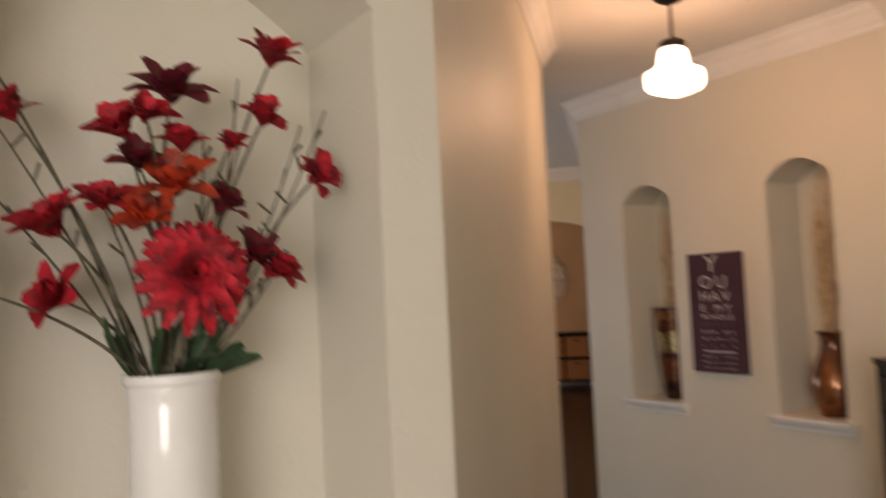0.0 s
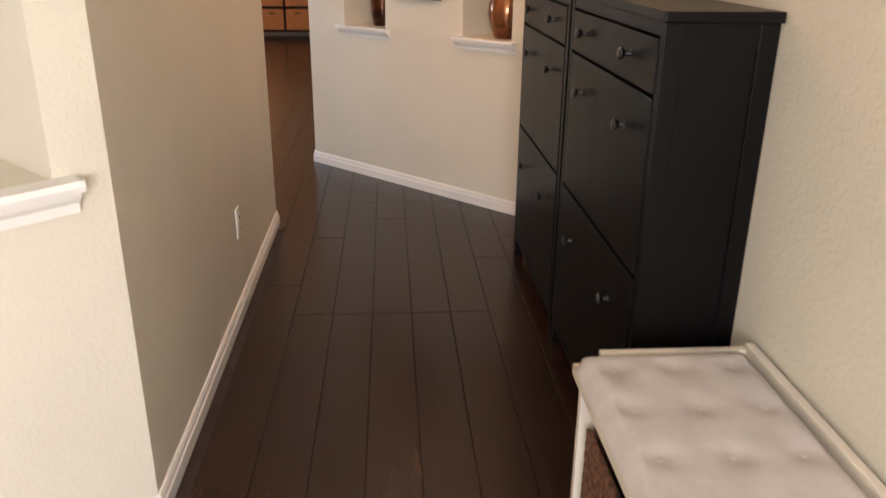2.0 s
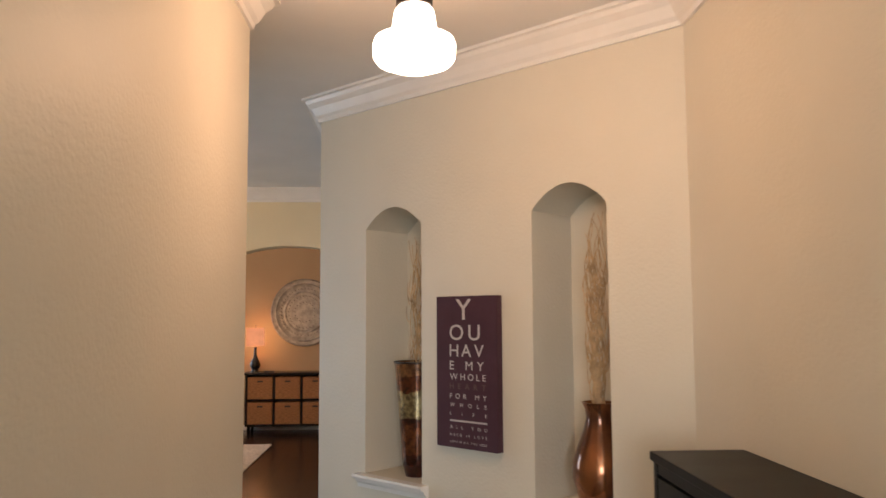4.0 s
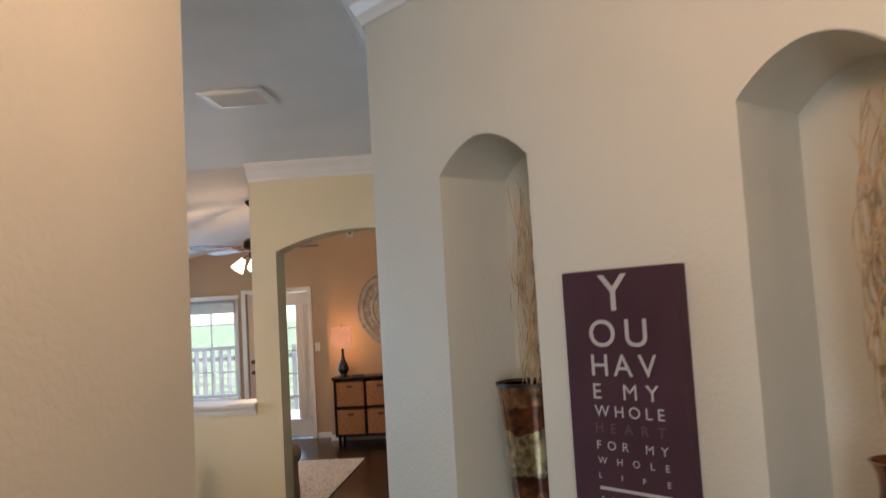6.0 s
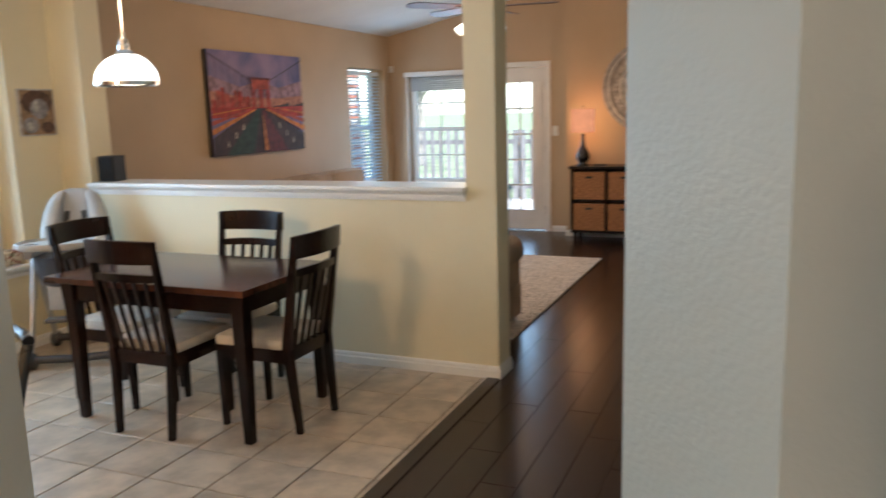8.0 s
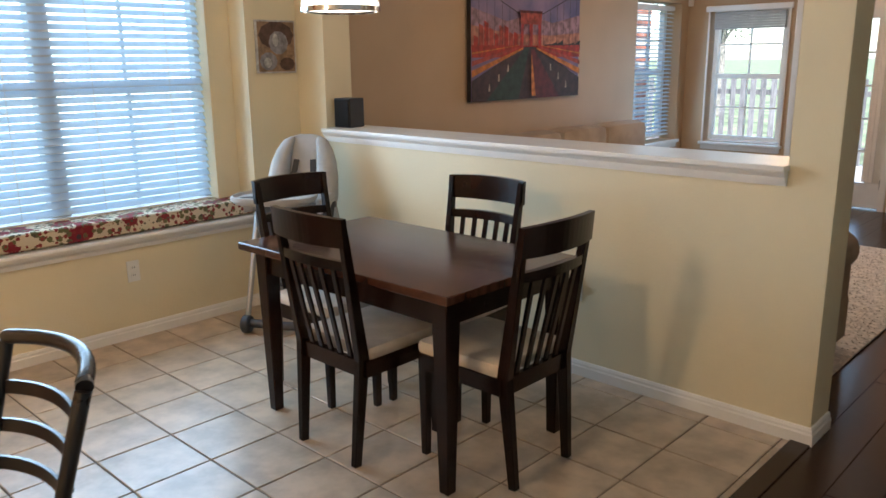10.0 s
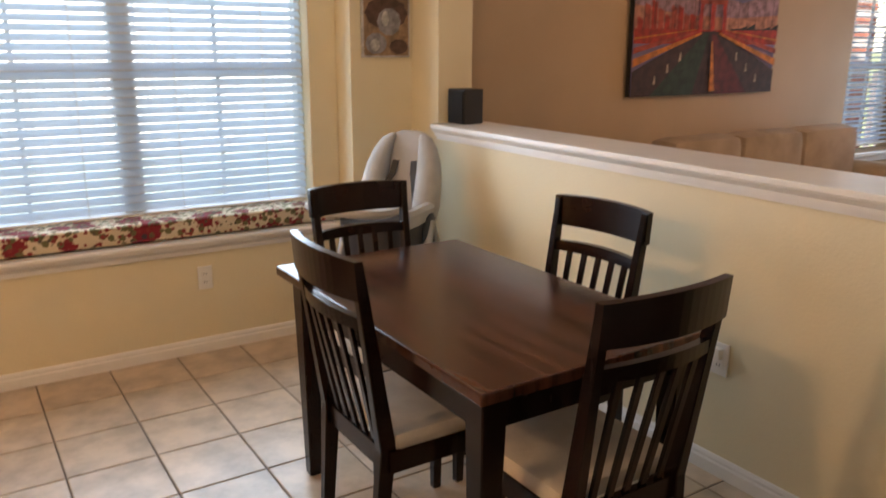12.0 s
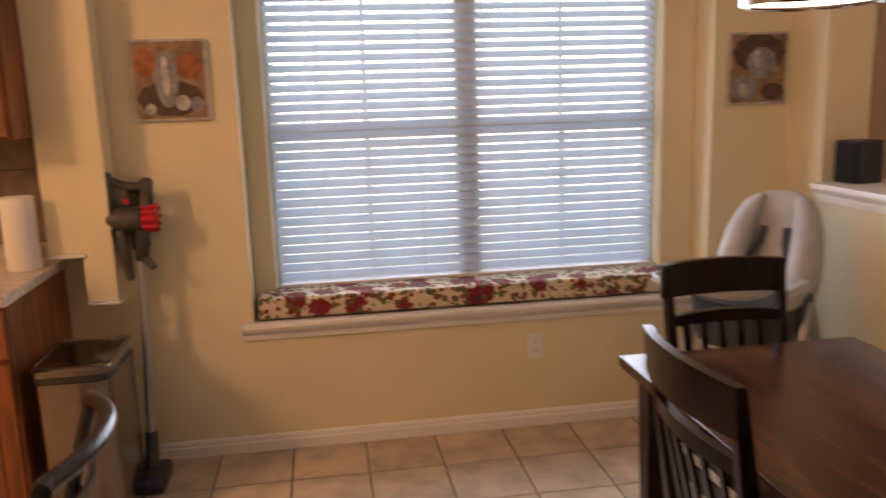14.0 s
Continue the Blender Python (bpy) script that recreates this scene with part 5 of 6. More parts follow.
def small_picture(y, z, w, h, label, blocks):
    p = thing("small_picture", (XW + 0.003, y, z), label, "picture", "small kitchen prints")
    part("frame", rbox((0, 0, 0), (0.018, w, h), 0.003), MUTED["white"], p)
    o = part("print", rbox((0.018, 0.010, 0.010), (0.020, w - 0.010, h - 0.010)), MUTED["tan"], p)
    for k, (c, a, b, e, g) in enumerate(blocks):
        bm = bmesh.new()
        n = 10
        quad_mesh(bm, [(0.0215 + k * 0.0005, w * ((a + e) / 2 + (e - a) / 2 * math.cos(6.28 * j / n)), h * ((b + g) / 2 + (g - b) / 2 * math.sin(6.28 * j / n))) for j in range(n)])
        part("shape", bm, MUTED[c], o)


small_picture(5.392, 1.46, 0.295, 0.32, "framed print of a coffee pot and small cups", (("brown", 0.05, 0.05, 0.95, 0.5), ("rust", 0.05, 0.55, 0.35, 0.9), ("rust", 0.6, 0.5, 0.95, 0.85), ("grey", 0.3, 0.15, 0.62, 0.88), ("white", 0.4, 0.3, 0.5, 0.8), ("white", 0.55, 0.12, 0.75, 0.32), ("grey", 0.75, 0.1, 0.92, 0.3), ("white", 0.15, 0.08, 0.3, 0.22)))
small_picture(7.93, 1.445, 0.285, 0.315, "framed muted print of kitchen crockery", (("brown", 0.05, 0.45, 0.95, 0.98), ("grey", 0.3, 0.35, 0.8, 0.8), ("white", 0.4, 0.5, 0.55, 0.75), ("grey", 0.05, 0.05, 0.5, 0.4), ("white", 0.15, 0.1, 0.35, 0.3), ("brown", 0.55, 0.05, 0.95, 0.3)))


def plate(at, yaw, label, toggles):
    """A white wall plate; local -y faces the room."""
    p = thing("wall_switch" if toggles else "wall_outlet", at, label, "switch" if toggles else "outlet", yaw=yaw)
    part("plate", rbox((-0.036, -0.007, -0.06), (0.036, 0, 0.06), 0.003), PLASTIC, p)
    if toggles:
        part("toggle", rbox((-0.005, -0.018, -0.01), (0.005, -0.007, 0.012), 0.002), PLASTIC, p)
        for z in (-0.042, 0.042):
            part("screw", rbox((-0.003, -0.0085, z - 0.003), (0.003, -0.007, z + 0.003), 0.001), KNOB, p)
    else:
        for z in (-0.022, 0.022):
            o = part("socket", rbox((-0.016, -0.0095, z - 0.014), (0.016, -0.007, z + 0.014), 0.002), PLASTIC, p)
            for x in (-0.007, 0.005):
                part("slot", rbox((x, -0.0105, z - 0.005), (x + 0.002, -0.0095, z + 0.006)), SLOT, o)
    return p


plate((-0.2185, 3.05, 0.375), 90, "white wall outlet low on the hall wall", False)
plate((XW + 0.001, 7.04, 0.385), 90, "white wall outlet under the window seat", False)
op = plate((-2.43, YH - 0.001, 0.44), 0, "white wall outlet with a small plug-in", False)
part("plug", rbox((-0.018, -0.035, 0.005), (0.018, -0.0105, 0.045), 0.004), PLASTIC, op)
plate((-1.1235, 5.0065, 1.37), 135, "white light switch on the passage wall", True)
plate((-2.40, YF - 0.001, 1.26), 0, "white light switch beside the patio door", True)
al = thing("wall_sensor", (-1.80, 13.395, 2.80), "small white alarm box high on the wall", "sensor")
part("case", rbox((-0.05, -0.03, -0.06), (0.05, 0, 0.06), 0.006), PLASTIC, al)
part("lens", rbox((-0.02, -0.034, -0.02), (0.02, -0.03, 0.02), 0.002), SLOT, al)
mo = thing("wall_sensor", (XL + 0.03, YF - 0.03, 2.10), "small white motion sensor in the room corner", "sensor")
part("case", rbox((-0.02, -0.02, -0.04), (0.03, 0.02, 0.04), 0.006), PLASTIC, mo)
ve = thing("ceiling_vent", (-0.95, 6.53, H - 0.012), "white louvred ceiling air vent", "vent", yaw=0)
bm = bmesh.new()
for lo, hi in (((-0.16, -0.15), (0.16, -0.115)), ((-0.16, 0.115), (0.16, 0.15)), ((-0.16, -0.115), (-0.125, 0.115)), ((0.125, -0.115), (0.16, 0.115))):
    box(bm, (*lo, 0), (*hi, 0.011), 0.003)
part("frame", bm, WHITE, ve)
part("backing", rbox((-0.125, -0.115, 0.008), (0.125, 0.115, 0.011)), SLOT, ve)
for k in range(8):
    bm = bmesh.new()
    beam(bm, (-0.124, -0.10 + k * 0.028, 0.002), (0.124, -0.10 + k * 0.028, 0.002), 0.013, 0.002, up=(0, 0.6, 0.8), bevel=0)
    part("slat", bm, WHITE, ve)
sp = thing("speaker", (-4.222, YH + 0.115, 1.112), "small black cube speaker on the ledge", "speaker", yaw=8)
part("cabinet", rbox((-0.066, -0.06, 0), (0.066, 0.07, 0.178), 0.006), mat("black_vinyl", (0.008, 0.008, 0.009), 0.55, vary=0.1, fine=200), sp)
part("grille", rbox((-0.058, -0.068, 0.008), (0.058, -0.06, 0.17), 0.004), mat("speaker_cloth", (0.008, 0.008, 0.009), 0.95, fine=400, bump=0.3), sp)

# ---- high chair ----
HCPAD = mat("pale_grey_pad", (0.44, 0.43, 0.41), 0.8, vary=0.05, scale=10, fine=250, bump=0.05)
HCGREY = mat("charcoal_plastic", (0.045, 0.047, 0.055), 0.4, vary=0.08, bump=0)
HCLIGHT = mat("silver_tube", (0.42, 0.43, 0.44), 0.35, metal=0.6, vary=0.05, bump=0)
HCSEAM = mat("seam_piping", (0.22, 0.21, 0.20), 0.8, vary=0.05, bump=0)
hc = thing("high_chair", (-4.078, 7.815, 0), "grey high chair with padded seat, black straps and tray", "high chair", yaw=213)
# local +y is the way it faces


def pillow(rows, seg=16, power=0.8):
    """A stuffed body from rings (centre, half width, half depth), each an oval in the plane z = const."""
    bm = bmesh.new()
    rings = []
    for (x, y, z), w, d in rows:
        rings.append([bm.verts.new((x + w * math.copysign(abs(math.cos(a)) ** power, math.cos(a)), y + d * math.copysign(abs(math.sin(a)) ** power, math.sin(a)), z)) for a in [6.2832 * k / seg for k in range(seg)]])
    for a, b in zip(rings, rings[1:]):
        for k in range(seg):
            bm.faces.new((a[k], a[(k + 1) % seg], b[(k + 1) % seg], b[k]))
    bm.faces.new(rings[0][::-1]), bm.faces.new(rings[-1])
    return bm


def back_y(z):
    """The backrest leans away from the tray as it rises."""
    return -0.12 - 0.24 * (z - 0.64)


panel = [(z, w) for z, w in ((0.62, 0.07), (0.64, 0.105), (0.72, 0.115), (0.86, 0.115), (0.98, 0.112), (1.05, 0.105), (1.08, 0.085), (1.092, 0.05))]
part("back_pad", pillow([((0, back_y(z) - 0.02, z), w, 0.03 if 0.63 < z < 1.06 else 0.016) for z, w in panel]), HCPAD, hc, "padded light grey backrest", smooth=True)
for s in (-1, 1):
    wing = ((0.63, 0.02, 0.03, 0.135), (0.66, 0.05, 0.075, 0.148), (0.74, 0.06, 0.085, 0.152), (0.84, 0.06, 0.078, 0.150), (0.94, 0.055, 0.06, 0.140), (1.01, 0.046, 0.045, 0.122), (1.06, 0.034, 0.03, 0.10), (1.08, 0.014, 0.014, 0.085))
    part("side_bolster", pillow([((s * x, back_y(z) + d * 0.45, z), w, d) for z, w, d, x in wing]), HCPAD, hc, "padded wing beside the backrest", smooth=True)
    bm = bmesh.new()
    tube(bm, [(s * 0.098, back_y(z) + 0.03, z) for z in (0.68, 0.78, 0.88, 0.97, 1.04)], 0.0035, 6)
    part("seam", bm, HCSEAM, hc)
    bm = bmesh.new()
    beam(bm, (s * 0.05, back_y(0.95) + 0.016, 0.95), (s * 0.058, back_y(0.88) + 0.028, 0.88), 0.034, 0.006, up=(0, 1, 0.2), bevel=0.001)
    beam(bm, (s * 0.056, back_y(0.89) + 0.027, 0.89), (s * 0.12, back_y(0.72) + 0.085, 0.725), 0.03, 0.006, up=(0, 1, 0.2), bevel=0.001)
    part("strap", bm, SLOT, hc, "black harness strap")
part("seat_pad", rbox((-0.15, -0.14, 0.565), (0.15, 0.17, 0.63), 0.03), HCPAD, hc, smooth=True)
part("leg_flap", rbox((-0.12, 0.16, 0.36), (0.12, 0.195, 0.60), 0.015), HCPAD, hc, "padded grey calf rest", smooth=True)
# pale armrest hoop round the seat, dark shell under it
bm = bmesh.new()
hoop = [(0.20 * math.cos(a), 0.02 + 0.22 * math.sin(a)) for a in [radians(170 + 200 * k / 16) for k in range(17)]]
hoop = [(-0.205, 0.2), (-0.207, 0.12)] + hoop + [(0.207, 0.12), (0.205, 0.2)]
rings = []
for x, y in hoop:
    n = Vector((x, y - 0.02, 0)).normalized()
    rings.append([bm.verts.new(Vector((x, y, 0)) + n * o + Vector((0, 0, z))) for o, z in ((-0.03, 0.765), (-0.012, 0.778), (0.012, 0.775), (0.03, 0.755), (0.024, 0.70), (-0.02, 0.70))])
for a, b in zip(rings, rings[1:]):
    for k in range(6):
        bm.faces.new((a[k], a[(k + 1) % 6], b[(k + 1) % 6], b[k]))
bm.faces.new(rings[0][::-1]), bm.faces.new(rings[-1])
part("armrest", bm, HCPAD, hc, "pale grey wraparound armrest", smooth=True)
rows = []
for z, k, fy in ((0.70, 1.06, 0.0), (0.60, 1.02, 0.01), (0.52, 0.86, 0.03), (0.49, 0.6, 0.04)):
    rows.append(((0, fy, z), 0.205 * k, 0.215 * k))
part("seat_shell", pillow(rows, 24, 0.75), HCGREY, hc, "charcoal moulded seat shell", smooth=True)
for s in (-1, 1):
    part("hinge_cap", pillow([((s * 0.215, 0.0, z), 0.022, w) for z, w in ((0.56, 0.02), (0.59, 0.05), (0.66, 0.06), (0.72, 0.045), (0.735, 0.02))]), HCGREY, hc, smooth=True)
    bm = bmesh.new()
    tube(bm, [(s * 0.228, 0.0, 0.70), (s * 0.235, 0.10, 0.42)], 0.021, 12)
    tube(bm, [(s * 0.235, 0.10, 0.43), (s * 0.245, 0.225, 0.07)], 0.016, 12)
    part("front_leg", bm, HCLIGHT, hc, "telescopic silver leg tube", smooth=True)
    bm = bmesh.new()
    tube(bm, [(s * 0.228, -0.01, 0.68), (s * 0.235, -0.13, 0.40), (s * 0.245, -0.29, 0.07)], 0.019, 12)
    part("rear_leg", bm, HCLIGHT, hc, smooth=True)
    for y in (0.235, -0.295):
        bm = bmesh.new()
        lathe(bm, [(0.0, -0.026), (0.044, -0.026), (0.053, -0.016), (0.053, 0.016), (0.044, 0.026), (0.0, 0.026)], seg=20)
        bmesh.ops.transform(bm, matrix=pose(s * 0.245, y, 0.053, 0, 90, 0), verts=bm.verts)
        part("castor", bm, HCGREY, hc, smooth=True)
for y in (0.235, -0.295):
    bm = bmesh.new()
    tube(bm, [(-0.245, y, 0.06), (0.0, y, 0.052), (0.245, y, 0.06)], 0.026, 10)
    part("base_bar", bm, HCGREY, hc, smooth=True)
part("footrest", rbox((-0.13, 0.19, 0.30), (0.13, 0.29, 0.325), 0.01), HCGREY, hc)
tray_out = [(0.225 * math.copysign(abs(math.cos(a)) ** 0.6, math.cos(a)), 0.31 + 0.15 * math.copysign(abs(math.sin(a)) ** 0.6, math.sin(a))) for a in [6.2832 * k / 32 for k in range(32)]]
bm = bmesh.new()
rings = [[bm.verts.new((x * k, 0.31 + (y - 0.31) * k, z + 0.045)) for x, y in tray_out] for k, z in ((0.9, 0.735), (1.0, 0.755), (1.0, 0.775), (0.95, 0.778), (0.92, 0.762), (0.5, 0.760))]
for a, b in zip(rings, rings[1:]):
    for k in range(32):
        bm.faces.new((a[k], a[(k + 1) % 32], b[(k + 1) % 32], b[k]))
bm.faces.new(rings[0][::-1]), bm.faces.new(rings[-1])
tray = part("tray", bm, HCPAD, hc, "pale grey tray with a raised rim", smooth=True)
bm = bmesh.new()
lathe(bm, [(0.0, 0.0), (0.045, 0.0), (0.05, 0.004), (0.043, 0.006), (0.04, 0.002), (0.0, 0.001)], at=(0.13, 0.37, 0.8055), seg=20)
part("cup_ring", bm, HCGREY, tray, smooth=True)

# ---- kitchen corner ----
CHERRY = mat("cherry_cabinet", (0.26, 0.085, 0.03), 0.35, vary=0.3, scale=4, fine=60, bump=0.03, stretch=(6, 6, 0.7))
COUNTER = mat("pale_counter", (0.62, 0.54, 0.46), 0.3, vary=0.12, scale=40, fine=160, bump=0)
SPLASH = mat("brown_wall_tile", (0.20, 0.14, 0.10), 0.35, vary=0.15, scale=10)
for nm, y0, y1, zb in (("wall_kitchen_pier_low", 5.17, 5.285, 0.765), ("wall_kitchen_pier_high", 5.045, 5.17, 0.962)):
    wall(nm, (-4.42, y1), (-4.42, y0), H, 0.145, NOOK, label="narrow pale yellow wall pier", z0=zb)
    bm = rbox((XW + 0.002, y0 + 0.002, zb - 0.016), (-4.405, y1 + 0.012, zb - 0.001), 0.004)
    setting("pier_cap", bm, WHITE, "thin cream trim under the wall pier", "trim")
bc = thing("base_cabinet", (XW + 0.003, 3.2, 0), "cherry wood base cabinet under the counter", "cabinet")
part("body", rbox((0, 0, 0.09), (0.62, 1.85, 0.885), 0.003), CHERRY, bc)
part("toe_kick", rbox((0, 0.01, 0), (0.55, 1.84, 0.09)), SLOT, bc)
for k in range(3):
    y = 0.02 + k * 0.615
    for nm, z0, z1 in (("door", 0.12, 0.68), ("drawer", 0.70, 0.87)):
        d = part(nm, rbox((0.621, y, z0), (0.64, y + 0.59, z1), 0.004), CHERRY, bc)
        part("panel", rbox((0.64, y + 0.06, z0 + 0.04), (0.646, y + 0.53, z1 - 0.04), 0.006), CHERRY, d)
co_ = thing("countertop", (XW + 0.003, 3.18, 0.886), "pale speckled kitchen counter on the cabinets", "countertop")
part("slab", rbox((0, 0, 0), (0.665, 1.885, 0.038), 0.006), COUNTER, co_)
part("backsplash", rbox((0, 0, 0.04), (0.02, 1.80, 0.10), 0.004), COUNTER, co_)
tb = setting("backsplash_wall", rbox((XW + 0.001, 3.2, 0.99), (XW + 0.004, 5.0, 1.42)), GROUT, "brown square wall tiles above the counter", "backsplash")
for i in range(12):
    for j in range(3):
        part("tile", rbox((XW + 0.003, 3.2 + i * 0.15, 0.992 + j * 0.15), (XW + 0.011, 3.2 + i * 0.15 + 0.146, min(1.42, 0.992 + j * 0.15 + 0.146)), 0.002), SPLASH, tb)
uc = thing("wall_cabinet", (XW + 0.003, 3.2, 1.42), "cherry wood wall cabinet with raised panels", "cabinet")
part("body", rbox((0, 0, 0), (0.33, 1.84, 1.05), 0.003), CHERRY, uc)
for k in range(4):
    d = part("door", rbox((0.331, 0.01 + k * 0.457, 0.01), (0.35, 0.455 + k * 0.457, 1.04), 0.004), CHERRY, uc)
    part("panel", rbox((0.35, 0.07 + k * 0.457, 0.07), (0.356, 0.395 + k * 0.457, 0.98), 0.006), CHERRY, d)
pt = thing("paper_towel", (-4.36, 4.975, 0.925), "white roll of paper towel on the counter", "paper towel")
bm = bmesh.new()
lathe(bm, [(0.0, 0), (0.058, 0), (0.06, 0.004), (0.06, 0.274), (0.056, 0.278), (0.02, 0.278), (0.02, 0.26), (0, 0.26)], seg=28)
part("roll", bm, mat("tissue", (0.8, 0.78, 0.75), 0.95, vary=0.03, fine=300, bump=0.15), pt, smooth=True)

tc = thing("trash_can", (-4.11, 5.222, 0), "tall brushed steel step trash can beside the counter", "trash can")


def can_ring(k=1.0, grow=0.0):
    """The can's outline: flat sides and back, a gently bowed front with rounded corners."""
    hw, back, front, r = 0.132 * k + grow, -0.185 * k - grow, 0.175 * k + grow, 0.045
    pts = []
    for cx, cy, a0 in ((back + 0.03, -hw + 0.03, 180), (front - r, -hw + r, 270), (front - r, hw - r, 0), (back + 0.03, hw - 0.03, 90)):
        rr = 0.03 if cx < 0 else r
        for q in range(6):
            a = radians(a0 + 18 * q)
            x, y = cx + rr * math.cos(a), cy + rr * math.sin(a)
            pts.append((x + (0.02 * (1 - (y / hw) ** 2) if x > 0.1 else 0), y))
    return pts


def can_body(levels):
    bm = bmesh.new()
    rings = [[bm.verts.new((x, y, z)) for x, y in can_ring(k, g)] for z, k, g in levels]
    n = len(rings[0])
    for a, b in zip(rings, rings[1:]):
        for q in range(n):
            bm.faces.new((a[q], a[(q + 1) % n], b[(q + 1) % n], b[q]))
    bm.faces.new(rings[0][::-1]), bm.faces.new(rings[-1])
    return bm


part("base", can_body(((0, 0.98, 0), (0.035, 0.99, 0))), SLOT, tc, "black plastic foot ring", smooth=True)
part("body", can_body(((0.036, 1.0, 0), (0.30, 1.0, 0), (0.60, 1.0, 0))), STEEL, tc, smooth=True)
part("rim", can_body(((0.601, 1.0, -0.006), (0.626, 1.0, -0.006))), SLOT, tc, "black plastic collar under the lid", smooth=True)
lid = part("lid", can_body(((0.627, 1.0, 0.004), (0.647, 1.0, 0.004), (0.655, 0.98, 0.0), (0.657, 0.92, 0.0), (0.650, 0.88, 0.0), (0.650, 0.5, 0.0))), STEEL, tc, "steel lid with a sunken panel", smooth=True)
part("pedal", rbox((0.17, -0.06, 0.012), (0.235, 0.06, 0.026), 0.005), STEEL, tc)

VRED = mat("red_plastic", (0.5, 0.012, 0.025), 0.25, vary=0.1, bump=0)
VGREY = mat("grey_plastic", (0.06, 0.056, 0.054), 0.38, vary=0.2, scale=14, bump=0)
vc = thing("stick_vacuum", (XW + 0.06, 5.37, 0), "grey and red cordless stick vacuum hung on the wall", "vacuum")
bm = bmesh.new()
for y0, y1, r0, r1 in ((-0.10, -0.05, 0.032, 0.05), (-0.05, 0.02, 0.05, 0.05), (0.02, 0.035, 0.05, 0.042)):
    tube(bm, [(0.06, y0, 1.085), (0.06, (y0 + y1) / 2, 1.085), (0.06, y1, 1.085)], r0, 18, r1)
part("motor_body", bm, VGREY, vc, "grey ribbed motor housing", smooth=True)
bm = bmesh.new()
for k in range(5):
    tube(bm, [(0.06, 0.036 + k * 0.011, 1.085), (0.06, 0.045 + k * 0.011, 1.085)], 0.054 - 0.003 * abs(k - 1.5), 20)
cyc = part("cyclone", bm, VRED, vc, "red cyclone drum", smooth=True)
for k in range(10):
    a = 6.2832 * k / 10
    bm = bmesh.new()
    tube(bm, [(0.06 + 0.05 * math.cos(a), 0.037, 1.085 + 0.05 * math.sin(a)), (0.06 + 0.05 * math.cos(a), 0.094, 1.085 + 0.05 * math.sin(a))], 0.011, 8, 0.008)
    part("cone", bm, VRED, cyc, smooth=True)
bm = bmesh.new()
beam(bm, (0.06, -0.092, 1.275), (0.06, -0.088, 1.05), 0.05, 0.042, 0.055, 0.046, up=(0, 1, 0), bevel=0.012)
part("handle_post", bm, VGREY, vc, smooth=True)
bm = bmesh.new()
tube(bm, curve_pts((0.06, -0.085, 1.245), (0.06, -0.015, 1.215), (0.06, 0.055, 1.215), 8), 0.017, 10)
part("handle", bm, VGREY, vc, smooth=True)
bm = bmesh.new()
beam(bm, (0.06, 0.062, 1.245), (0.06, 0.05, 1.12), 0.046, 0.046, 0.05, 0.05, up=(0, 1, 0), bevel=0.012)
part("display_end", bm, VGREY, vc, smooth=True)
bm = bmesh.new()
beam(bm, (0.06, -0.06, 1.05), (0.06, -0.035, 0.835), 0.05, 0.045, 0.036, 0.03, up=(0, 1, 0), bevel=0.01)
part("crevice_tool", bm, VGREY, vc, "slim grey nozzle clipped beside the wand", smooth=True)
bm = bmesh.new()
beam(bm, (0.06, 0.03, 1.05), (0.06, 0.012, 0.905), 0.06, 0.055, 0.044, 0.044, up=(0, 1, 0), bevel=0.012)
part("wand_collar", bm, SLOT, vc, smooth=True)
bm = bmesh.new()
beam(bm, (0.07, 0.03, 0.93), (0.09, 0.065, 0.885), 0.02, 0.03, up=(0, 1, 0), bevel=0.004)
part("release_catch", bm, SLOT, vc)
part("trigger", rbox((0.05, -0.03, 1.145), (0.07, -0.01, 1.165), 0.004), VRED, vc, "red trigger")
bm = bmesh.new()
tube(bm, [(0.06, 0.01, 0.92), (0.09, 0.0, 0.5), (0.12, -0.01, 0.19)], 0.018, 14)
part("wand", bm, HCLIGHT, vc, "silver tube", smooth=True)
bm = bmesh.new()
tube(bm, [(0.118, -0.008, 0.21), (0.13, -0.01, 0.12), (0.15, -0.012, 0.06)], 0.025, 12, 0.03)
part("neck", bm, VGREY, vc, smooth=True)
head = part("floor_head", rbox((0.06, -0.075, 0.0), (0.27, 0.055, 0.062), 0.022), VGREY, vc, smooth=True)
bm = bmesh.new()
tube(bm, [(0.245, -0.068, 0.035), (0.245, 0.048, 0.035)], 0.03, 12)
part("brush_roll", bm, mat("violet_brush", (0.07, 0.045, 0.16), 0.5, vary=0.2), head, "violet brush roller", smooth=True)
part("dock", rbox((-0.056, -0.03, 0.95), (0.012, 0.03, 1.2), 0.006), SLOT, vc)

# black metal ladder-back chairs drawn up to the kitchen side
BM = mat("black_metal", (0.02, 0.02, 0.022), 0.28, vary=0.1, bump=0)


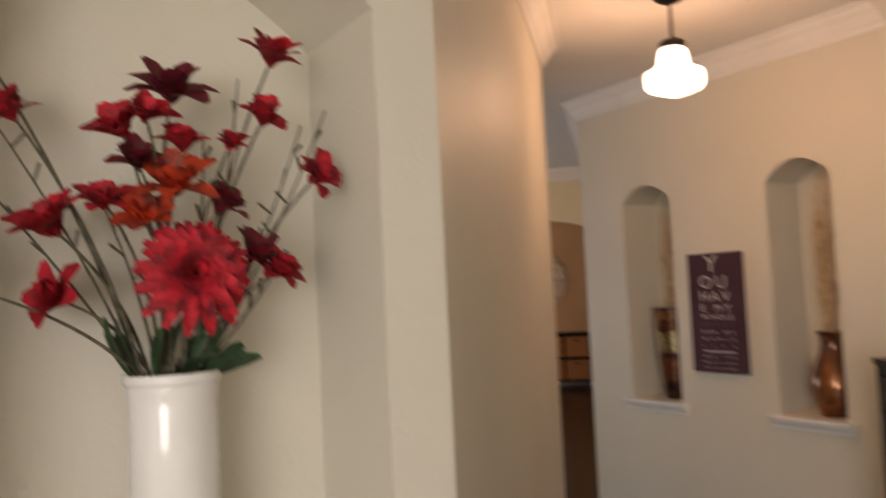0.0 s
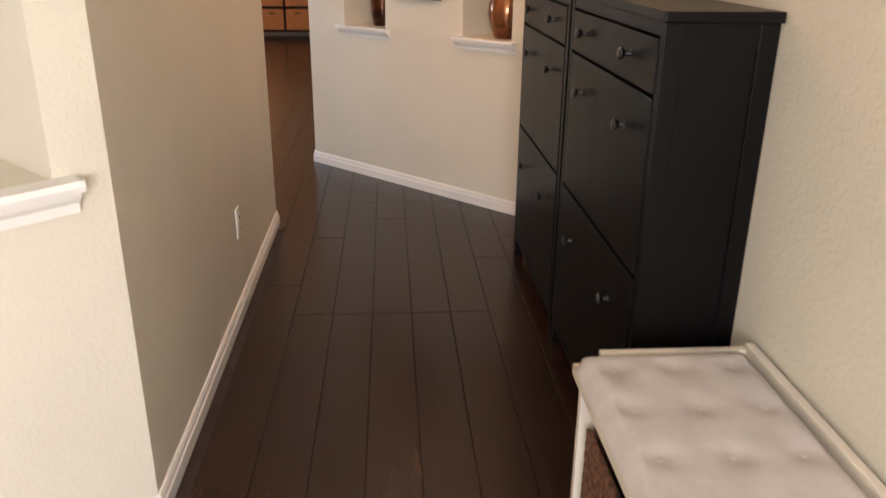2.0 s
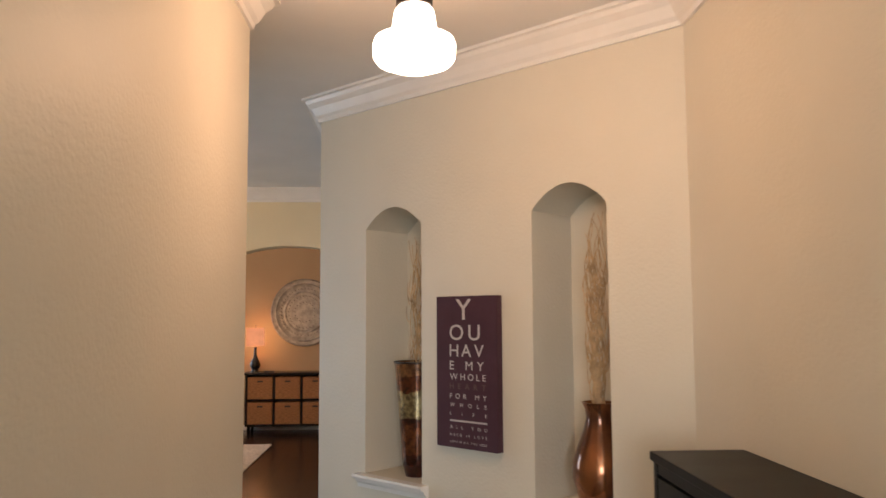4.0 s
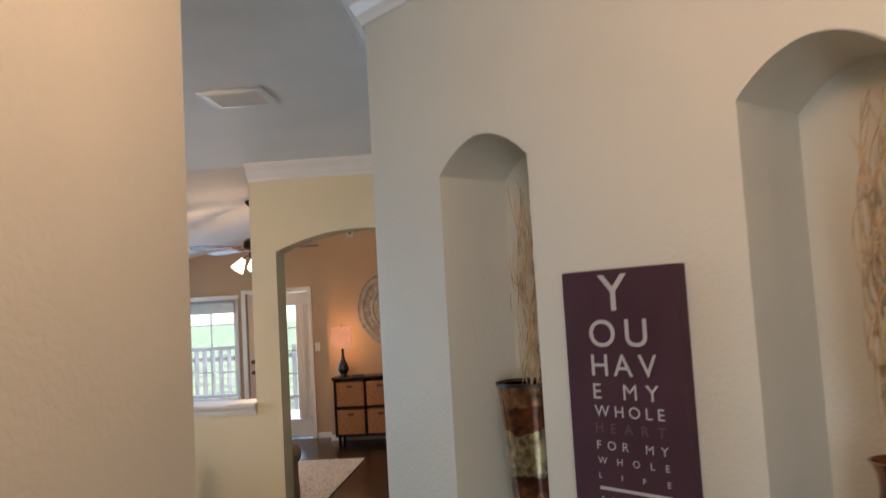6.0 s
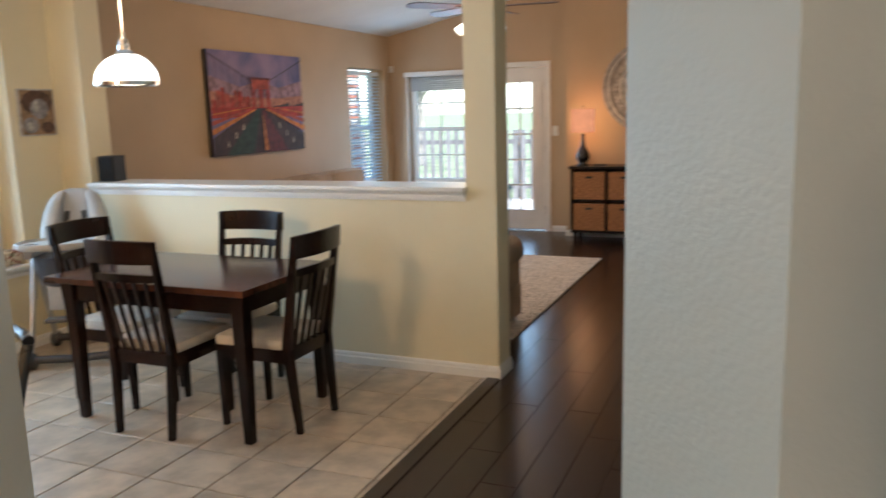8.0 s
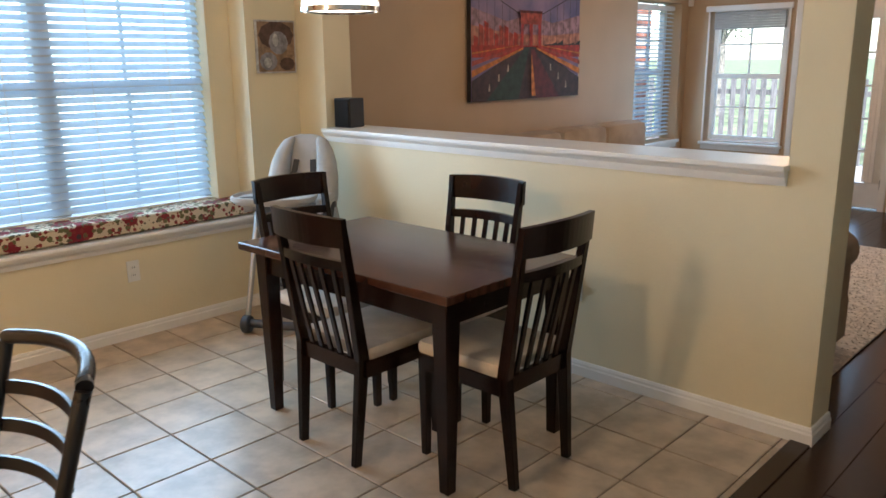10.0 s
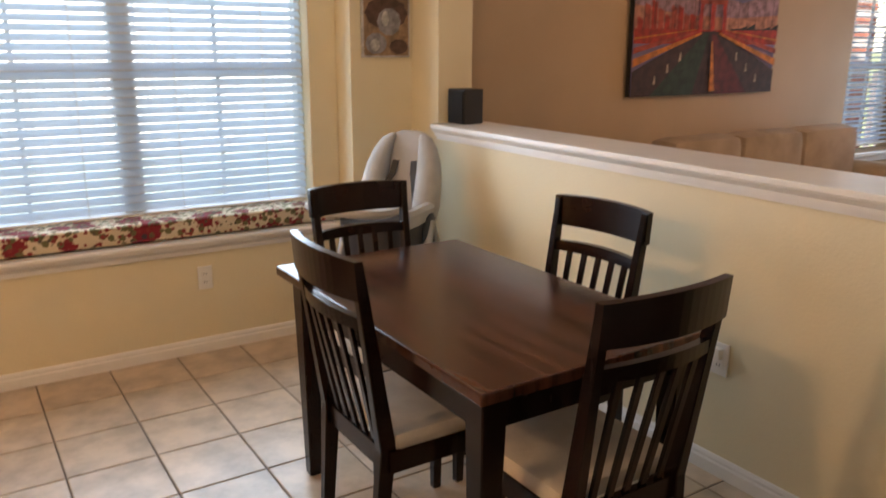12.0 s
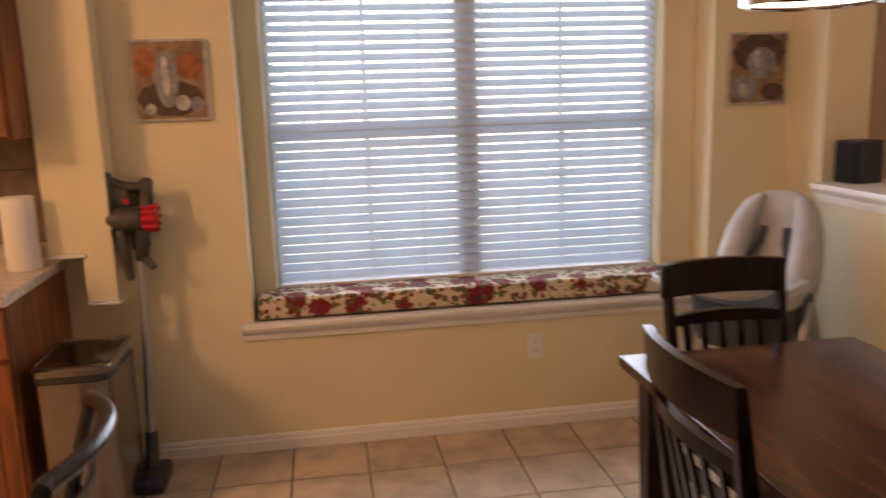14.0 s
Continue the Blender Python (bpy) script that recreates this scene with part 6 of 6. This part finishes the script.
def metal_chair():
    """A chair that faces -y; the middle of its seat stands over the origin."""
    c = thing("metal_chair", (0, 0, 0), "black metal chair with a curved ladder back", "chair", "kitchen chairs")
    for s in (-1, 1):
        bm = bmesh.new()
        tube(bm, [(s * 0.19, 0.235, 0.0), (s * 0.195, 0.195, 0.25), (s * 0.20, 0.185, 0.45), (s * 0.207, 0.225, 0.68), (s * 0.215, 0.285, 0.885)], 0.013, 12, 0.017)
        part("back_post", bm, BM, c, smooth=True)
        bm = bmesh.new()
        tube(bm, [(s * 0.19, -0.21, 0.0), (s * 0.185, -0.19, 0.45)], 0.012, 10)
        part("leg", bm, BM, c, smooth=True)
    bm = bmesh.new()
    tube(bm, [(-0.218, 0.287, 0.893)] + curve_pts((-0.205, 0.292, 0.897), (0, 0.355, 0.905), (0.205, 0.292, 0.897), 12) + [(0.218, 0.287, 0.893)], 0.018, 12)
    part("crest_rail", bm, BM, c, "rounded black top rail", smooth=True)
    for z in (0.60, 0.69, 0.78):
        y = 0.19 + (z - 0.45) * 0.215
        pts = curve_pts((-0.205, y, z), (0, y + 0.05, z + 0.012), (0.205, y, z), 12)
        bm = bmesh.new()
        rows = [[bm.verts.new(p + Vector((0, o, h))) for o, h in ((-0.004, -0.016), (0.004, -0.016), (0.008, 0.016), (0.0, 0.016))] for p in pts]
        for a, b in zip(rows, rows[1:]):
            for k in range(4):
                bm.faces.new((a[k], a[(k + 1) % 4], b[(k + 1) % 4], b[k]))
        bm.faces.new(rows[0][::-1]), bm.faces.new(rows[-1])
        part("back_rail", bm, BM, c, smooth=True)
    bm = bmesh.new()
    lathe(bm, [(0.0, 0.43), (0.205, 0.43), (0.215, 0.44), (0.215, 0.455), (0.20, 0.475), (0.0, 0.48)], seg=28)
    part("seat", bm, BM, c, "round black seat", smooth=True)
    return c


kc = metal_chair()
kc.matrix_basis = pose(-2.72, 5.315, 0, 0, 0, 5)
copy_thing(kc, pose(-2.135, 5.43, 0))

# ---- outside ----
BARK = mat("bark", (0.20, 0.18, 0.15), 0.9, vary=0.3, scale=20, bump=0.5)
FOLIAGE = mat("tree_leaves", (0.05, 0.085, 0.03), 0.5, vary=0.45, scale=2.5, fine=20, bump=0)
CEDAR = mat("cedar_fence", (0.42, 0.37, 0.32), 0.85, vary=0.2, scale=8, fine=90, bump=0.2, stretch=(6, 6, 0.6), rand=0.2)
DARKCEDAR = mat("aged_rail_wood", (0.17, 0.16, 0.16), 0.85, vary=0.2, scale=8, fine=90, bump=0.2, stretch=(6, 6, 0.6), rand=0.2)
PATIO = mat("concrete", (0.36, 0.34, 0.31), 0.85, vary=0.12, scale=3, fine=90, bump=0.1)
BRICK = mat("red_brick", (0.28, 0.10, 0.06), 0.85, vary=0.25, scale=8, fine=120, bump=0.2, rand=0.2)
RAIL = mat("white_rail", (0.7, 0.7, 0.68), 0.5, vary=0.05)


def tree(at, h, r, seed):
    t = thing("tree", at, "broad green garden tree beyond the window", "tree", "garden trees")
    rg = random.Random(seed)
    bm = bmesh.new()
    tube(bm, [(0, 0, -0.1), (0.05, 0.03, h * 0.25), (0.0, 0.1, h * 0.5)], 0.16, 10, 0.09)
    limbs = []
    for k in range(9):
        a = 6.28 * k / 9 + rg.random()
        z0 = h * rg.uniform(0.3, 0.5)
        tip = Vector((r * rg.uniform(0.4, 0.9) * math.cos(a), r * rg.uniform(0.4, 0.9) * math.sin(a), h * rg.uniform(0.5, 0.95)))
        pts = curve_pts((0, 0.05, z0), Vector((tip.x * 0.4, tip.y * 0.4, (z0 + tip.z) / 2 + 0.2)), tip, 6)
        tube(bm, pts, 0.05, 7, 0.012)
        limbs += pts[2:]
    part("trunk", bm, BARK, t, smooth=True)
    bm = bmesh.new()
    for p in limbs:
        for c in range(3):
            q = p + Vector((rg.gauss(0, 0.35), rg.gauss(0, 0.35), rg.gauss(0, 0.25)))
            for j in range(26):
                o = q + Vector((rg.gauss(0, 0.22), rg.gauss(0, 0.22), rg.gauss(0, 0.18)))
                d = Vector((rg.uniform(-1, 1), rg.uniform(-1, 1), rg.uniform(-0.6, 0.6))).normalized() * rg.uniform(0.05, 0.11)
                e = d.orthogonal().normalized() * d.length * 0.4
                quad_mesh(bm, (o, o + d * 0.5 + e, o + d, o + d * 0.5 - e))
    part("crown", bm, FOLIAGE, t)


for at, h, r, sd in (((-17.5, 5.0, -0.17), 6.6, 3.4, 1), ((-18.5, 9.6, -0.17), 7.0, 3.4, 2), ((-16.5, 1.2, -0.17), 6.0, 3.2, 3), ((-12.6, 4.7, -0.17), 2.6, 1.5, 7), ((-9.8, 15.8, -0.17), 4.8, 2.2, 4), ((-10.5, 27.5, -0.17), 5.4, 2.6, 5)):
    tree(at, h, r, sd)


def fence(p, q, h, gap, label, material, name="garden_fence"):
    p, q = Vector((*p, -0.17)), Vector((*q, -0.17))
    fe = tagged(new(name), label, "fence")
    fe.location = p
    u = (q - p).normalized()
    L = (q - p).length
    bm = bmesh.new()
    ang = math.degrees(math.atan2(u.y, u.x))
    box(bm, (0, -0.009, 0.02), (0.09, 0.009, h), 0.004)
    pk = finish("picket", bm, material)
    for k in range(int(L / gap)):
        o = new("picket", pk)
        o.parent = fe
        o.matrix_basis = pose(u.x * k * gap, u.y * k * gap, 0, 0, 0, ang)
    for z in (0.3, h - 0.25):
        part("rail", rbox((0, 0.01, z), (L, 0.045, z + 0.08)), material, fe, m=pose(0, 0, 0, 0, 0, ang))
    for k in range(int(L / 2.4) + 1):
        part("post", rbox((k * 2.4, 0.046, 0), (k * 2.4 + 0.09, 0.135, h)), material, fe, m=pose(0, 0, 0, 0, 0, ang))


fence((-14, -2), (-14, 22), 1.8, 0.105, "weathered cedar privacy fence at the yard's edge", CEDAR)
fence((-9, 17.6), (2, 17.6), 1.35, 0.16, "weathered open picket rail along the patio", DARKCEDAR, "patio_rail")
bm = rbox((-8, YF + 0.2, -0.16), (2, 17.8, -0.06))
setting("patio_slab", bm, PATIO, "pale concrete patio slab", "pavement")
wb = thing("brick_column", (-6.05, 14.15, -0.17), "red brick patio column outside the window", "column")
part("mortar", rbox((0.006, 0.006, 0), (0.444, 0.444, 2.9)), PATIO, wb)
bmesh_b = bmesh.new()
box(bmesh_b, (0, 0, 0), (0.215, 0.1, 0.062), 0.004)
bk_me = finish("brick", bmesh_b, BRICK)
for k in range(38):
    for j in range(2):
        for face in range(2):
            o = new("brick", bk_me)
            o.parent = wb
            o.matrix_basis = pose(0.0 + j * 0.228, face * 0.35, k * 0.074) if k % 2 else pose(0.1 + face * 0.35, j * 0.228, k * 0.074, 0, 0, 90)
TEAL = mat("green_patio_cloth", (0.05, 0.10, 0.085), 0.8, vary=0.1)
pc = thing("patio_chair", (-3.9, 15.6, -0.06), "dark green patio chair outside the window", "chair", yaw=30)
part("seat", rbox((-0.26, -0.26, 0.4), (0.26, 0.26, 0.45), 0.02), TEAL, pc)
part("backrest", rbox((-0.26, 0.22, 0.45), (0.26, 0.28, 1.0), 0.03), TEAL, pc)
for x in (-0.24, 0.24):
    for y in (-0.24, 0.25):
        bm = bmesh.new()
        tube(bm, [(x, y, 0), (x, y, 0.42)], 0.014)
        part("leg", bm, BM, pc)

bag = thing("black_bag", (-2.72, 7.60, 0.474), "small black bag lying on a dining chair seat", "bag")
part("pouch", rbox((-0.17, -0.11, 0), (0.17, 0.11, 0.10), 0.03), SLOT, bag, smooth=True)
bm = bmesh.new()
tube(bm, curve_pts((-0.1, 0, 0.095), (0, 0.0, 0.15), (0.1, 0, 0.095)), 0.008, 8)
part("strap", bm, SLOT, bag, smooth=True)

# ---- ground outside and floors ----
EARTH = mat("dry_lawn", (0.16, 0.19, 0.09), 0.9, vary=0.3, scale=1.5, fine=30, bump=0.2)
bm = bmesh.new()
quad_mesh(bm, ((-400, -400, -0.17), (400, -400, -0.17), (400, 400, -0.17), (-400, 400, -0.17)))
setting("ground", bm, EARTH, "dry grass and bare ground of the yard", "ground")

bm = rbox((-1.35, -3.1, -0.16), (1.6, 13.9, -0.006))
box(bm, (XL - 0.2, YH + 0.05, -0.16), (-1.35, 13.9, -0.006))
wood = setting("floor_wood", bm, GAP, "dark hand-scraped hardwood plank floor", "floor")
bm = rbox((XW - 0.4, 1.4, -0.16), (-1.35, YH + 0.05, -0.005))
tiles = setting("floor_tile", bm, GROUT, "beige square ceramic tile floor with dark grout", "floor")
bm = rbox((-1.3, -3.1, -0.0065), (1.4, 1.72, -0.004))
entry = setting("floor_entry", bm, GROUT, "brown-grey ceramic tile floor of the entry", "floor")
bm = bmesh.new()
box(bm, (-1.378, 4.9, -0.004), (-1.30, YH + 0.03, 0.007), 0.004)
setting("threshold", bm, PLANK, "dark wooden reducer strip between tile and planks", "threshold")
bm = rbox((-0.3, 1.70, -0.003), (1.3, 1.76, 0.006), 0.003)
setting("threshold_entry", bm, PLANK, "dark wooden reducer strip between tile and planks", "threshold")


def slab(name, w, l, material, bevel=0.003, depth=0.012):
    """A flat piece with eased edges, its top at height 0."""
    bm = bmesh.new()
    lo = [bm.verts.new((x, y, -depth)) for x, y in ((0, 0), (w, 0), (w, l), (0, l))]
    mid = [bm.verts.new((x, y, -bevel)) for x, y in ((0, 0), (w, 0), (w, l), (0, l))]
    hi = [bm.verts.new((x, y, 0)) for x, y in ((bevel, bevel), (w - bevel, bevel), (w - bevel, l - bevel), (bevel, l - bevel))]
    for a, b in ((lo, mid), (mid, hi)):
        for k in range(4):
            bm.faces.new((a[k], a[(k + 1) % 4], b[(k + 1) % 4], b[k]))
    bm.faces.new(hi)
    return finish(name, bm, material)


rng = random.Random(5)
PW = 0.162
planks = {l: slab("plank", PW - 0.002, l - 0.002, PLANK, 0.0015) for l in (0.6, 0.9, 1.2, 1.5)}
for k in range(int((1.3 + 1.30) / PW) + 1):
    x = -1.301 + k * PW
    y = (1.76 if x > -0.3 else 4.0) - rng.choice((0, 0.3, 0.6)) * (x <= -0.3)
    end = 13.4 if x > -1.31 else 8.3
    while y < end:
        l = rng.choice((0.6, 0.9, 1.2, 1.2, 1.5, 1.5))
        if x + y > 5.6 and x > 0.1 and y < 8:
            y += l
            continue
        ob = new("plank", planks[l])
        ob.parent = wood
        ob.location = (x, y, rng.uniform(-0.0008, 0.0004))
        y += l
rest = bmesh.new()
for k in range(int((1.35 - 4.65) / -PW) + 1):
    x = -1.30 - (k + 1) * PW
    y = YH + 0.2 - rng.random() * 0.1
    while y < YF:
        l = rng.choice((1.2, 1.5, 1.8))
        box(rest, (x, y, -0.01), (x + PW - 0.0025, y + l - 0.003, -rng.random() * 0.0008))
        y += l
part("plank_rest", rest, PLANK, wood)["kind"] = "stuff"

TP = 0.316
tile_mesh = slab("tile", TP - 0.007, TP - 0.007, TILE, 0.0025, 0.008)
for i in range(-1, 11):
    for j in range(-15, 5):
        x, y = -4.57 + i * TP, 6.872 + j * TP
        if x + TP > -1.39 or y > YH or y < 3.0 or x < -4.9:
            continue
        ob = new("tile", tile_mesh)
        ob.parent = tiles
        ob.location = (x + 0.0035, y + 0.0035, rng.uniform(-0.0006, 0.0))
edge = slab("tile", -1.378 - (-4.57 + 10 * TP) - 0.004, TP - 0.007, TILE, 0.0025, 0.008)
for j in range(-6, 5):
    ob = new("tile", edge)
    ob.parent = tiles
    ob.location = (-4.57 + 10 * TP + 0.0035, 6.872 + j * TP + 0.0035, 0)
FP = 0.306
foyer = slab("tile", FP - 0.006, FP - 0.006, FOYERTILE, 0.0025, 0.004)
for i in range(-4, 5):
    for j in range(0, 9):
        ob = new("tile", foyer)
        ob.parent = entry
        ob.location = (0.014 + i * FP, 1.695 - (j + 1) * FP, 0.0)
